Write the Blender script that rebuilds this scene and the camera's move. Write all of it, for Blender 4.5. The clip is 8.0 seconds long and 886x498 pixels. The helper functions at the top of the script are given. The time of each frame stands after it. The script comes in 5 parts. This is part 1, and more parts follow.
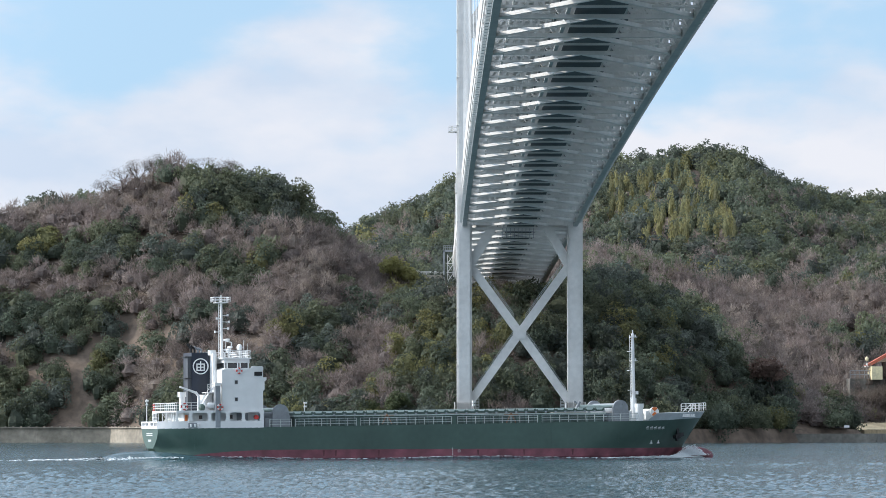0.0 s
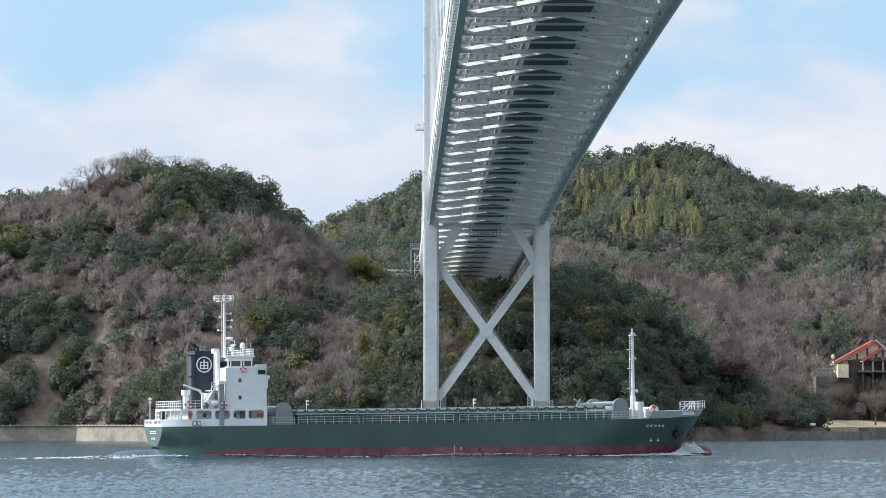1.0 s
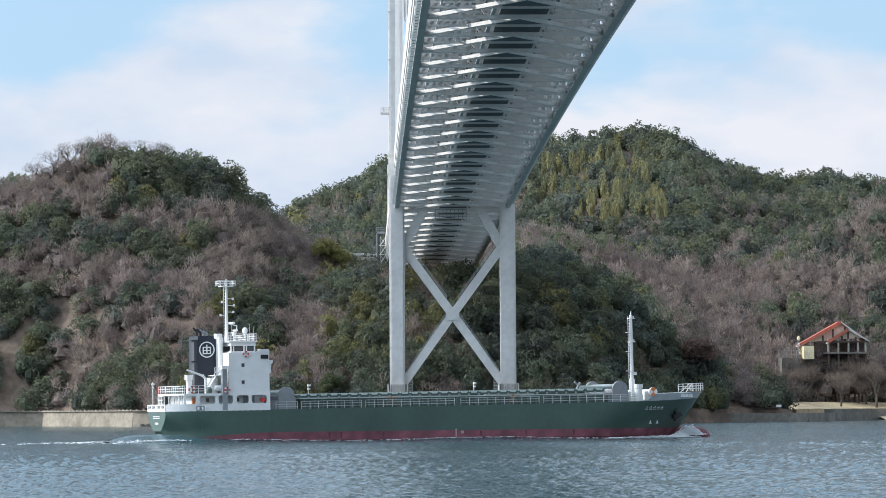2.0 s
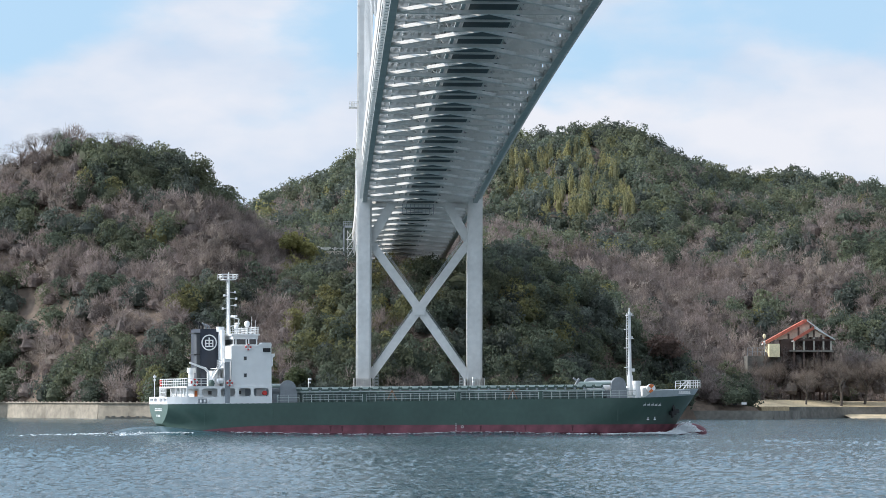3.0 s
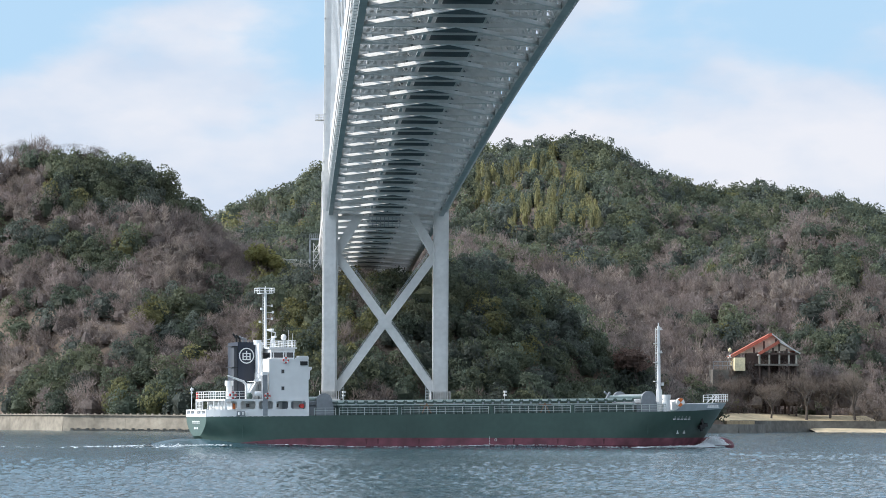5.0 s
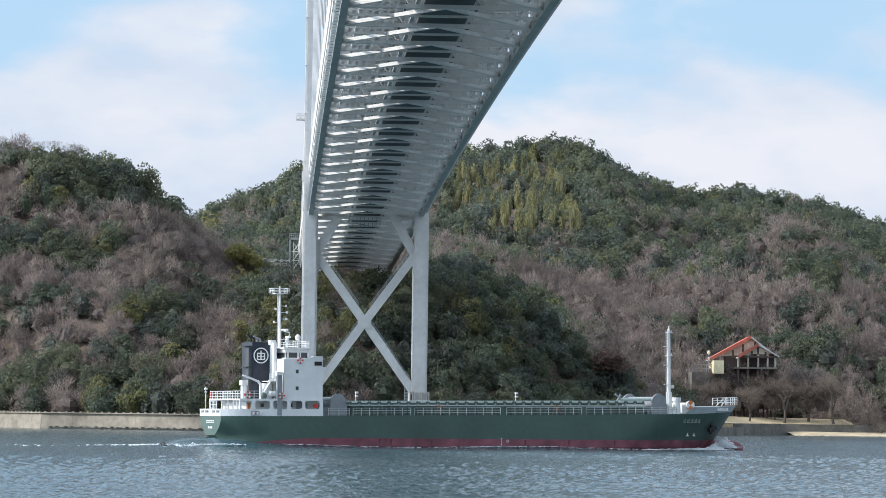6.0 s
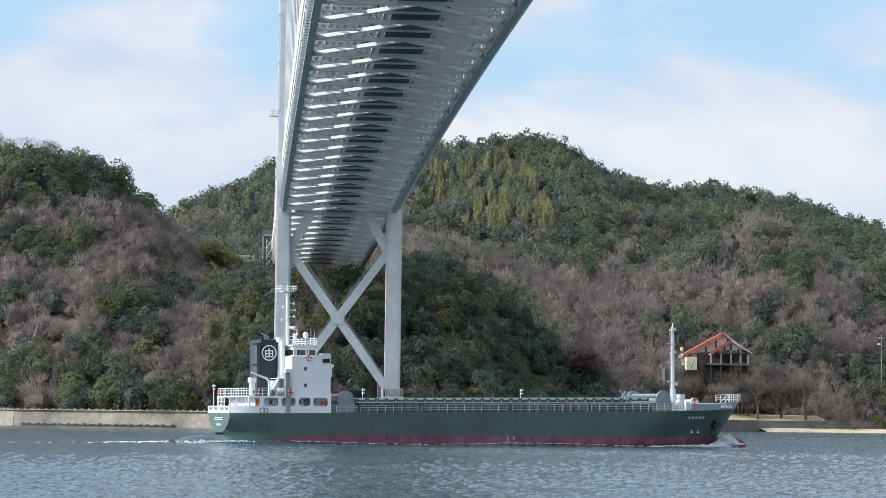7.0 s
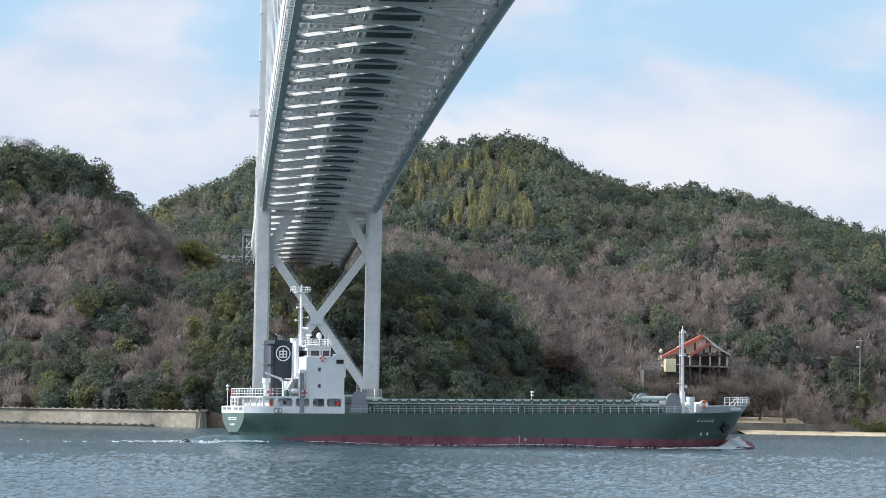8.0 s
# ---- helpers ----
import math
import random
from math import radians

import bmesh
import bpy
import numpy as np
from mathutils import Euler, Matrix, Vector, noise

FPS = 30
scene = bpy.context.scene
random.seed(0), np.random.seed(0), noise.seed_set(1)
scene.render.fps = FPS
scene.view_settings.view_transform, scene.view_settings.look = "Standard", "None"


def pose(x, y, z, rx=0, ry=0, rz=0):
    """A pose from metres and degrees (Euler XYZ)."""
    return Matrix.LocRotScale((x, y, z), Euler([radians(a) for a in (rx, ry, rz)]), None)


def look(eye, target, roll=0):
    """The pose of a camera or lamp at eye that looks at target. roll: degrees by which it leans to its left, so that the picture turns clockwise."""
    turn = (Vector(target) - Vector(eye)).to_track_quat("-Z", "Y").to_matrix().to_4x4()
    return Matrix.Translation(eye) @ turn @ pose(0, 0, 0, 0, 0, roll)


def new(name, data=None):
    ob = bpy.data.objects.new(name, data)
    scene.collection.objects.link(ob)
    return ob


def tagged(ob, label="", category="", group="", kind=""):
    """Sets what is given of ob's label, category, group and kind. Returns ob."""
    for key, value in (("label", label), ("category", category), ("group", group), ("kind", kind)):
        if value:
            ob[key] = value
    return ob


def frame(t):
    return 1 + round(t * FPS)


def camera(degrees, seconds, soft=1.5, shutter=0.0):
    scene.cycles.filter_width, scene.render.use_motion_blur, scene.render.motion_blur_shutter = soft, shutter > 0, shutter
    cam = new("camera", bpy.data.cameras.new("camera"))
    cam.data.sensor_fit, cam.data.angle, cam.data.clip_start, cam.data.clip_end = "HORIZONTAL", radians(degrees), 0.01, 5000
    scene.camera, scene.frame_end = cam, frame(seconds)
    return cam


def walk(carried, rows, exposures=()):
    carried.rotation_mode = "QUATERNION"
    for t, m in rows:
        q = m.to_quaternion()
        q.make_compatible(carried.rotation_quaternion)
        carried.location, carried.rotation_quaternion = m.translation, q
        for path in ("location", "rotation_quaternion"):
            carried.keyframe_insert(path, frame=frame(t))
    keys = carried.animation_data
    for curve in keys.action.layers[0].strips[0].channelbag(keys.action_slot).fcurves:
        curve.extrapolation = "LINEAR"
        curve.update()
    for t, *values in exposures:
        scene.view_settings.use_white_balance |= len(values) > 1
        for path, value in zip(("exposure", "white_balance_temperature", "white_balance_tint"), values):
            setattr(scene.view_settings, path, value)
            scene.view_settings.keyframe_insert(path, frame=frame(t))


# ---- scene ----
# ---- camera: stands on the near shore and pans ----
EYE = 3.6
cam = camera(17.82, 8.0, soft=0.75)
PAN = [
    (0.0, 0.0, 3.6505, 0.0), (0.5, -0.3135, 3.6469, 0.002), (1.0, -0.6734, 3.6089, -0.0182), (1.5, -1.0691, 3.4287, -0.4401),
    (3.0, -2.0349, 3.1685, 0.1638), (3.5, -2.1867, 3.2055, -0.04), (4.0, -2.3662, 3.2835, 0.0285), (4.5, -2.5222, 3.4138, 0.1114),
    (6.0, -3.1277, 3.4486, 0.7386), (6.5, -3.4047, 3.4085, 0.6174), (7.0, -3.6736, 3.3848, 0.7121), (7.5, -3.9041, 3.3906, 0.8697),
    (8.0, -4.0825, 3.4031, 1.0084),
]
walk(cam, [(t, pose(0, 0, EYE, 90 + pitch, 0, yaw) @ pose(0, 0, 0, 0, 0, roll)) for t, yaw, pitch, roll in PAN])

# ---- sky and sun: low winter sun from the left, thin broken cloud ----
SUN_EL, SUN_AZ = radians(26), radians(-86)  # azimuth from +y towards +x
world = bpy.data.worlds.new("sky")
scene.world = world
world.use_nodes = True


def wire_world():
    nt = world.node_tree
    nt.nodes.clear()
    N, L = nt.nodes.new, nt.links.new
    out, bg = N("ShaderNodeOutputWorld"), N("ShaderNodeBackground")
    sky = N("ShaderNodeTexSky")
    sky.sky_type, sky.sun_disc = "NISHITA", False
    sky.sun_elevation, sky.sun_rotation = SUN_EL, SUN_AZ
    sky.air_density, sky.dust_density, sky.ozone_density = 1.0, 0.6, 1.5
    co = N("ShaderNodeTexCoord")
    sep = N("ShaderNodeSeparateXYZ")
    L(co.outputs["Generated"], sep.inputs["Vector"])
    mp = N("ShaderNodeMapping")
    mp.inputs["Scale"].default_value = (11.0, 11.0, 24.0)
    mp.inputs["Location"].default_value = (2.6, 0.0, 0.4)
    L(co.outputs["Generated"], mp.inputs["Vector"])
    n1 = N("ShaderNodeTexNoise")
    n1.inputs["Scale"].default_value, n1.inputs["Detail"].default_value, n1.inputs["Roughness"].default_value = 1.0, 8.0, 0.5
    L(mp.outputs["Vector"], n1.inputs["Vector"])
    # more cloud low down, open blue above it
    low = N("ShaderNodeMapRange")
    low.inputs["From Min"].default_value, low.inputs["From Max"].default_value = 0.090, 0.135
    low.inputs["To Min"].default_value, low.inputs["To Max"].default_value = 0.26, -0.02
    L(sep.outputs["Z"], low.inputs["Value"])
    high = N("ShaderNodeMapRange")
    high.inputs["From Min"].default_value, high.inputs["From Max"].default_value = 0.2, 0.45
    high.inputs["To Min"].default_value, high.inputs["To Max"].default_value = 0.0, 0.13
    L(sep.outputs["Z"], high.inputs["Value"])
    both = N("ShaderNodeMath")
    both.operation = "ADD"
    L(low.outputs["Result"], both.inputs[0])
    L(high.outputs["Result"], both.inputs[1])
    cover = N("ShaderNodeMath")
    cover.operation = "ADD"
    L(n1.outputs["Fac"], cover.inputs[0])
    L(both.outputs["Value"], cover.inputs[1])
    ramp = N("ShaderNodeValToRGB")
    ramp.color_ramp.interpolation = "EASE"
    ramp.color_ramp.elements[0].position, ramp.color_ramp.elements[1].position = 0.44, 0.66
    L(cover.outputs["Value"], ramp.inputs["Fac"])
    # cloud brightness varies softly
    n2 = N("ShaderNodeTexNoise")
    n2.inputs["Scale"].default_value, n2.inputs["Detail"].default_value = 1.3, 5.0
    L(mp.outputs["Vector"], n2.inputs["Vector"])
    cr = N("ShaderNodeValToRGB")
    cr.color_ramp.elements[0].position, cr.color_ramp.elements[1].position = 0.35, 0.62
    cr.color_ramp.elements[0].color, cr.color_ramp.elements[1].color = (5.5, 6.4, 7.75, 1), (7.3, 7.5, 8.15, 1)
    L(n2.outputs["Fac"], cr.inputs["Fac"])
    blue = N("ShaderNodeMix")
    blue.data_type = "RGBA"
    blue.inputs["Factor"].default_value = 0.8
    L(sky.outputs["Color"], blue.inputs["A"])
    blue.inputs["B"].default_value = (4.5, 6.7, 9.0, 1)
    mx = N("ShaderNodeMix")
    mx.data_type = "RGBA"
    L(ramp.outputs["Color"], mx.inputs["Factor"])
    L(blue.outputs["Result"], mx.inputs["A"])
    L(cr.outputs["Color"], mx.inputs["B"])
    # the veil of cloud glows round the sun
    toward = N("ShaderNodeVectorMath")
    toward.operation = "DOT_PRODUCT"
    L(co.outputs["Generated"], toward.inputs[0])
    toward.inputs[1].default_value = (math.sin(SUN_AZ) * math.cos(SUN_EL), math.cos(SUN_AZ) * math.cos(SUN_EL), math.sin(SUN_EL))
    glow = N("ShaderNodeMapRange")
    glow.interpolation_type = "SMOOTHSTEP"
    glow.inputs["From Min"].default_value, glow.inputs["From Max"].default_value = 0.2, 1.0
    glow.inputs["To Min"].default_value, glow.inputs["To Max"].default_value = 1.0, 3.6
    L(toward.outputs["Value"], glow.inputs["Value"])
    lit = N("ShaderNodeVectorMath")
    lit.operation = "SCALE"
    L(mx.outputs["Result"], lit.inputs[0])
    L(glow.outputs["Result"], lit.inputs["Scale"])
    L(lit.outputs["Vector"], bg.inputs["Color"])
    bg.inputs["Strength"].default_value = 0.11
    L(bg.outputs["Background"], out.inputs["Surface"])


wire_world()
sun = new("sun", bpy.data.lights.new("sun", "SUN"))
sun.data.energy, sun.data.angle, sun.data.color = 3.8, radians(0.6), (1.0, 0.945, 0.87)
SUN_DIR = Vector((math.sin(SUN_AZ) * math.cos(SUN_EL), math.cos(SUN_AZ) * math.cos(SUN_EL), math.sin(SUN_EL)))
sun.matrix_world = look(SUN_DIR * 200 + Vector((0, 300, 0)), (0, 300, 0))
scene.view_settings.exposure = 0.07


# ---- materials ----
def material(name, color, rough=0.6, metal=0.0, vary=0.15, grain=2.0, stain=0.25, stain_scale=0.3, bump=0.0, bump_scale=8.0, tint=None, spec=0.5):
    """Paint, steel, stone: base colour broken by a fine grain and by broad stains, with a little relief."""
    m = bpy.data.materials.new(name)
    m.use_nodes = True
    nt = m.node_tree
    N, L = nt.nodes.new, nt.links.new
    p = nt.nodes["Principled BSDF"]
    p.inputs["Roughness"].default_value, p.inputs["Metallic"].default_value = rough, metal
    p.inputs["Specular IOR Level"].default_value = spec
    co = N("ShaderNodeTexCoord")
    src = co.outputs["Object"]
    if tint:
        at = N("ShaderNodeAttribute")
        at.attribute_name = tint
        base = at.outputs["Color"]
    else:
        rgb = N("ShaderNodeRGB")
        rgb.outputs[0].default_value = (*color, 1)
        base = rgb.outputs[0]
    for scale, amount in ((grain, vary), (stain_scale, stain)):
        n = N("ShaderNodeTexNoise")
        n.inputs["Scale"].default_value, n.inputs["Detail"].default_value = scale, 4.0
        L(src, n.inputs["Vector"])
        mr = N("ShaderNodeMapRange")
        mr.inputs["From Min"].default_value, mr.inputs["From Max"].default_value = 0.3, 0.7
        mr.inputs["To Min"].default_value, mr.inputs["To Max"].default_value = 1 - amount, 1 + amount * 0.6
        L(n.outputs["Fac"], mr.inputs["Value"])
        mu = N("ShaderNodeVectorMath")
        mu.operation = "MULTIPLY"
        L(base, mu.inputs[0])
        L(mr.outputs["Result"], mu.inputs[1])
        base = mu.outputs["Vector"]
    L(base, p.inputs["Base Color"])
    if bump:
        n = N("ShaderNodeTexNoise")
        n.inputs["Scale"].default_value, n.inputs["Detail"].default_value = bump_scale, 5.0
        L(src, n.inputs["Vector"])
        b = N("ShaderNodeBump")
        b.inputs["Strength"].default_value, b.inputs["Distance"].default_value = bump, 0.1
        L(n.outputs["Fac"], b.inputs["Height"])
        L(b.outputs["Normal"], p.inputs["Normal"])
    return m


M_BRIDGE = material("bridge_paint", (0.655, 0.64, 0.615), 0.5, vary=0.08, grain=0.9, stain=0.14, stain_scale=0.12)
M_CHORD = material("chord_paint", (0.36, 0.38, 0.37), 0.55, vary=0.08, grain=0.9, stain=0.15)
M_DARKSTEEL = material("dark_grating", (0.065, 0.08, 0.085), 0.7)
M_CONCRETE = material("concrete", (0.36, 0.34, 0.29), 0.9, vary=0.2, grain=1.5, stain=0.35, stain_scale=0.15, bump=0.4, bump_scale=3)
M_WHITE = material("white_paint", (0.76, 0.76, 0.75), 0.4, vary=0.04, grain=1.0, stain=0.08)
M_HULL = material("green_hull_paint", (0.060, 0.105, 0.086), 0.42, vary=0.08, grain=1.5, stain=0.2, stain_scale=0.15)
M_RED = material("red_boot_topping", (0.225, 0.072, 0.092), 0.6, vary=0.25, grain=0.8, stain=0.4, stain_scale=0.5)
M_DECKGREEN = material("green_deck_paint", (0.075, 0.115, 0.10), 0.55, vary=0.15)
M_RAIL = material("pale_rail_paint", (0.55, 0.60, 0.58), 0.5)
M_COVER = material("pale_green_cover", (0.48, 0.56, 0.52), 0.55, vary=0.1)
M_GREY = material("grey_paint", (0.29, 0.31, 0.33), 0.55, vary=0.1)
M_NAVY = material("navy_funnel_paint", (0.012, 0.018, 0.032), 0.4, vary=0.1)
M_GLASS = material("dark_window_glass", (0.02, 0.025, 0.03), 0.08, vary=0.0, stain=0.0, spec=0.8)
M_BLACK = material("black_steel", (0.015, 0.015, 0.016), 0.6)
M_ORANGE = material("orange_paint", (0.75, 0.20, 0.05), 0.5)
M_LIFERED = material("lifebuoy_red", (0.60, 0.05, 0.04), 0.5)
M_LEAF = material("foliage", (0.06, 0.09, 0.03), 0.7, vary=0.3, grain=1.3, stain=0.2, stain_scale=0.05, tint="tint", spec=0.3)


def let_light_through(m, share):
    """Leaves pass part of the light on."""
    nt = m.node_tree
    p, out = nt.nodes["Principled BSDF"], nt.nodes["Material Output"]
    tr, mix = nt.nodes.new("ShaderNodeBsdfTranslucent"), nt.nodes.new("ShaderNodeMixShader")
    nt.links.new(p.inputs["Base Color"].links[0].from_socket, tr.inputs["Color"])
    mix.inputs["Fac"].default_value = share
    nt.links.new(p.outputs["BSDF"], mix.inputs[1])
    nt.links.new(tr.outputs["BSDF"], mix.inputs[2])
    nt.links.new(mix.outputs["Shader"], out.inputs["Surface"])


let_light_through(M_LEAF, 0.48)
M_SOIL = material("leaf_litter", (0.145, 0.108, 0.082), 0.95, vary=0.35, grain=0.5, stain=0.4, stain_scale=0.06, bump=0.6, bump_scale=1.0)
M_BARK = material("bark", (0.10, 0.082, 0.068), 0.9, vary=0.3)
M_SAND = material("sand", (0.55, 0.44, 0.29), 0.95, vary=0.15, grain=0.8, stain=0.25, bump=0.3)
M_STRAW = material("dry_grass", (0.46, 0.36, 0.22), 0.95, vary=0.2, grain=1.2, stain=0.3, stain_scale=0.1, bump=0.4)
M_ROOF = material("red_roof_tiles", (0.50, 0.14, 0.09), 0.7, vary=0.2, grain=1.2)
M_CREAM = material("cream_wall", (0.80, 0.71, 0.46), 0.8)
M_FOAM = material("foam", (0.82, 0.86, 0.88), 0.8, vary=0.06, grain=4.0, stain=0.1)


def water_material():
    m = bpy.data.materials.new("sea_water")
    m.use_nodes = True
    nt = m.node_tree
    N, L = nt.nodes.new, nt.links.new
    p = nt.nodes["Principled BSDF"]
    p.inputs["Roughness"].default_value, p.inputs["IOR"].default_value = 0.09, 1.33
    co = N("ShaderNodeTexCoord")
    bumps = None
    for scale, stretch, dist, seed in ((0.5, 0.6, 0.05, 3), (2.6, 0.75, 0.06, 7), (6.0, 0.8, 0.016, 11)):
        mp = N("ShaderNodeMapping")
        mp.inputs["Scale"].default_value = (scale * stretch, scale, 1)
        mp.inputs["Location"].default_value = (seed, seed * 1.7, 0)
        L(co.outputs["Object"], mp.inputs["Vector"])
        n = N("ShaderNodeTexNoise")
        n.inputs["Scale"].default_value, n.inputs["Detail"].default_value = 1.0, 3.0
        L(mp.outputs["Vector"], n.inputs["Vector"])
        b = N("ShaderNodeBump")
        b.inputs["Strength"].default_value, b.inputs["Distance"].default_value = 1.0, dist * 1.9
        L(n.outputs["Fac"], b.inputs["Height"])
        if bumps:
            L(bumps, b.inputs["Normal"])
        bumps = b.outputs["Normal"]
    L(bumps, p.inputs["Normal"])
    n = N("ShaderNodeTexNoise")
    n.inputs["Scale"].default_value, n.inputs["Detail"].default_value = 0.02, 4.0
    L(co.outputs["Object"], n.inputs["Vector"])
    r = N("ShaderNodeValToRGB")
    r.color_ramp.elements[0].color, r.color_ramp.elements[1].color = (0.032, 0.068, 0.082, 1), (0.054, 0.098, 0.112, 1)
    r.color_ramp.elements[0].position, r.color_ramp.elements[1].position = 0.35, 0.65
    L(n.outputs["Fac"], r.inputs["Fac"])
    L(r.outputs["Color"], p.inputs["Base Color"])
    return m


M_WATER = water_material()


# ---- mesh tools ----
class Shape:
    """Collects boxes, bars, tubes and prisms into one mesh."""

    def __init__(self):
        self.v, self.f = [], []

    def add(self, verts, faces):
        k = len(self.v)
        self.v += [tuple(p) for p in verts]
        self.f += [tuple(k + i for i in q) for q in faces]
        return self

    def box(self, x0, y0, z0, x1, y1, z1):
        return self.add([(x, y, z) for z in (z0, z1) for x, y in ((x0, y0), (x1, y0), (x1, y1), (x0, y1))],
                        [(3, 2, 1, 0), (4, 5, 6, 7), (0, 1, 5, 4), (1, 2, 6, 5), (2, 3, 7, 6), (3, 0, 4, 7)])

    def bar(self, a, b, w, h, up=(0, 0, 1)):
        """A square bar from a to b, w wide and h deep."""
        a, b = Vector(a), Vector(b)
        d = (b - a).normalized()
        s = d.cross(Vector(up))
        if s.length < 1e-4:
            s = d.cross(Vector((1, 0, 0)))
        s.normalize()
        u = s.cross(d)
        c = [(-w / 2, -h / 2), (w / 2, -h / 2), (w / 2, h / 2), (-w / 2, h / 2)]
        return self.add([q + s * i + u * j for q in (a, b) for i, j in c],
                        [(3, 2, 1, 0), (4, 5, 6, 7), (0, 1, 5, 4), (1, 2, 6, 5), (2, 3, 7, 6), (3, 0, 4, 7)])

    def tube(self, a, b, r, r2=None, n=8):
        a, b = Vector(a), Vector(b)
        r2 = r if r2 is None else r2
        d = (b - a).normalized()
        s = d.cross(Vector((0, 0, 1)))
        if s.length < 1e-4:
            s = Vector((1, 0, 0))
        s.normalize()
        u = s.cross(d)
        ring = [(math.cos(2 * math.pi * i / n), math.sin(2 * math.pi * i / n)) for i in range(n)]
        vs = [q + s * (i * k) + u * (j * k) for q, k in ((a, r), (b, r2)) for i, j in ring]
        fs = [(i, (i + 1) % n, n + (i + 1) % n, n + i) for i in range(n)]
        return self.add(vs, fs + [tuple(reversed(range(n))), tuple(range(n, 2 * n))])

    def prism(self, outline, y0, y1, axis="y"):
        """An outline of (x, z) pushed from y0 to y1 (or, by axis, of (y, z) along x, or (x, y) along z)."""
        n = len(outline)
        put = {"y": lambda a, b, c: (a, c, b), "x": lambda a, b, c: (c, a, b), "z": lambda a, b, c: (a, b, c)}[axis]
        vs = [put(a, b, c) for c in (y0, y1) for a, b in outline]
        fs = [(i, (i + 1) % n, n + (i + 1) % n, n + i) for i in range(n)]
        return self.add(vs, fs + [tuple(reversed(range(n))), tuple(range(n, 2 * n))])

    def mesh(self, name, mat, smooth=False):
        me = bpy.data.meshes.new(name)
        me.from_pydata(self.v, [], self.f)
        bm = bmesh.new()
        bm.from_mesh(me)
        bmesh.ops.recalc_face_normals(bm, faces=bm.faces)
        bm.to_mesh(me)
        bm.free()
        me.materials.append(mat)
        if smooth:
            me.polygons.foreach_set("use_smooth", [True] * len(me.polygons))
        return me


def part(name, shape, mat, parent=None, label="", m=None, smooth=False):
    """One mesh object under a thing or a part."""
    data = shape if isinstance(shape, bpy.types.Mesh) else shape.mesh(name, mat, smooth)
    ob = new(name, data)
    if m is not None:
        ob.matrix_basis = m
    ob.parent = parent
    return tagged(ob, label)


def thing(name, label, category, m=None, group="", kind=""):
    ob = new(name)
    if m is not None:
        ob.matrix_basis = m
    return tagged(ob, label, category, group, kind)


def lerp(x, table):
    return np.interp(x, [a for a, b in table], [b for a, b in table])


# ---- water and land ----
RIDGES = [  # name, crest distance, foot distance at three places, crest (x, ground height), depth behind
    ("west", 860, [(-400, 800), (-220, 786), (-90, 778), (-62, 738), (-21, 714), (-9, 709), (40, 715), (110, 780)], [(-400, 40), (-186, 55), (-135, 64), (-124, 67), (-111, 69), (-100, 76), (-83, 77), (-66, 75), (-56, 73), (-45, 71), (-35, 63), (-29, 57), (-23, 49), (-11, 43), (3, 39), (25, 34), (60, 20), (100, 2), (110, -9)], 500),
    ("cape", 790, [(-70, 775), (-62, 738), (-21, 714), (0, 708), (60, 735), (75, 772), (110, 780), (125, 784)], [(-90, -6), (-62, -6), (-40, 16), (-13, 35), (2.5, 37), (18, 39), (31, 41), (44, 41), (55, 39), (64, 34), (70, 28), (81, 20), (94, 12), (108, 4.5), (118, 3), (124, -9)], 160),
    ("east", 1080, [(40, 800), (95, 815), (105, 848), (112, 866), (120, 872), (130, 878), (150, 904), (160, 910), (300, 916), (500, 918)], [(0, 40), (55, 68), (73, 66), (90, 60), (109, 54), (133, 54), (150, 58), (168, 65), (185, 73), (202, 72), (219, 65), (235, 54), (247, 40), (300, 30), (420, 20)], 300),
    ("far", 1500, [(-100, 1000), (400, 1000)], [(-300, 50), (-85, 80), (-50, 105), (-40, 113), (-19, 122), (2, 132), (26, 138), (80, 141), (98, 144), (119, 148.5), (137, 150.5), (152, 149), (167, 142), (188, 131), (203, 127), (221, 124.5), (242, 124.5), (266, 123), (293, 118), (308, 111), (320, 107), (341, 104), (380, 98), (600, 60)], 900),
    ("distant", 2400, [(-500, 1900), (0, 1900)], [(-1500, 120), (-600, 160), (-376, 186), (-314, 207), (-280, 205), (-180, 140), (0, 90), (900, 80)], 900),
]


def land(x, y):
    """Height of the ground, metres above the sea."""
    x, y = np.asarray(x, float), np.asarray(y, float)
    z = np.full(np.broadcast(x, y).shape, -6.0)
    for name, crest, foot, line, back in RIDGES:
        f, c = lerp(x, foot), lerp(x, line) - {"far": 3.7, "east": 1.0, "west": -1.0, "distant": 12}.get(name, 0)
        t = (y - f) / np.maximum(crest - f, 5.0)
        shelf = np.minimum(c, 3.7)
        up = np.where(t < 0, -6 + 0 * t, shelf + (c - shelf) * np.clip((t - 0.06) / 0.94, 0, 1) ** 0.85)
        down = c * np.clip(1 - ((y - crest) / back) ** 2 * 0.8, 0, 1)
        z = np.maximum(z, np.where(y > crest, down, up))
    swell = 2.2 * np.sin(x * 0.083 + 1.3 * np.sin(y * 0.031)) * np.sin(y * 0.067 + 0.7) + 1.2 * np.sin(x * 0.19 + y * 0.13)
    return np.where(z > 3, z + swell * np.clip((z - 3) / 20, 0, 1), z)


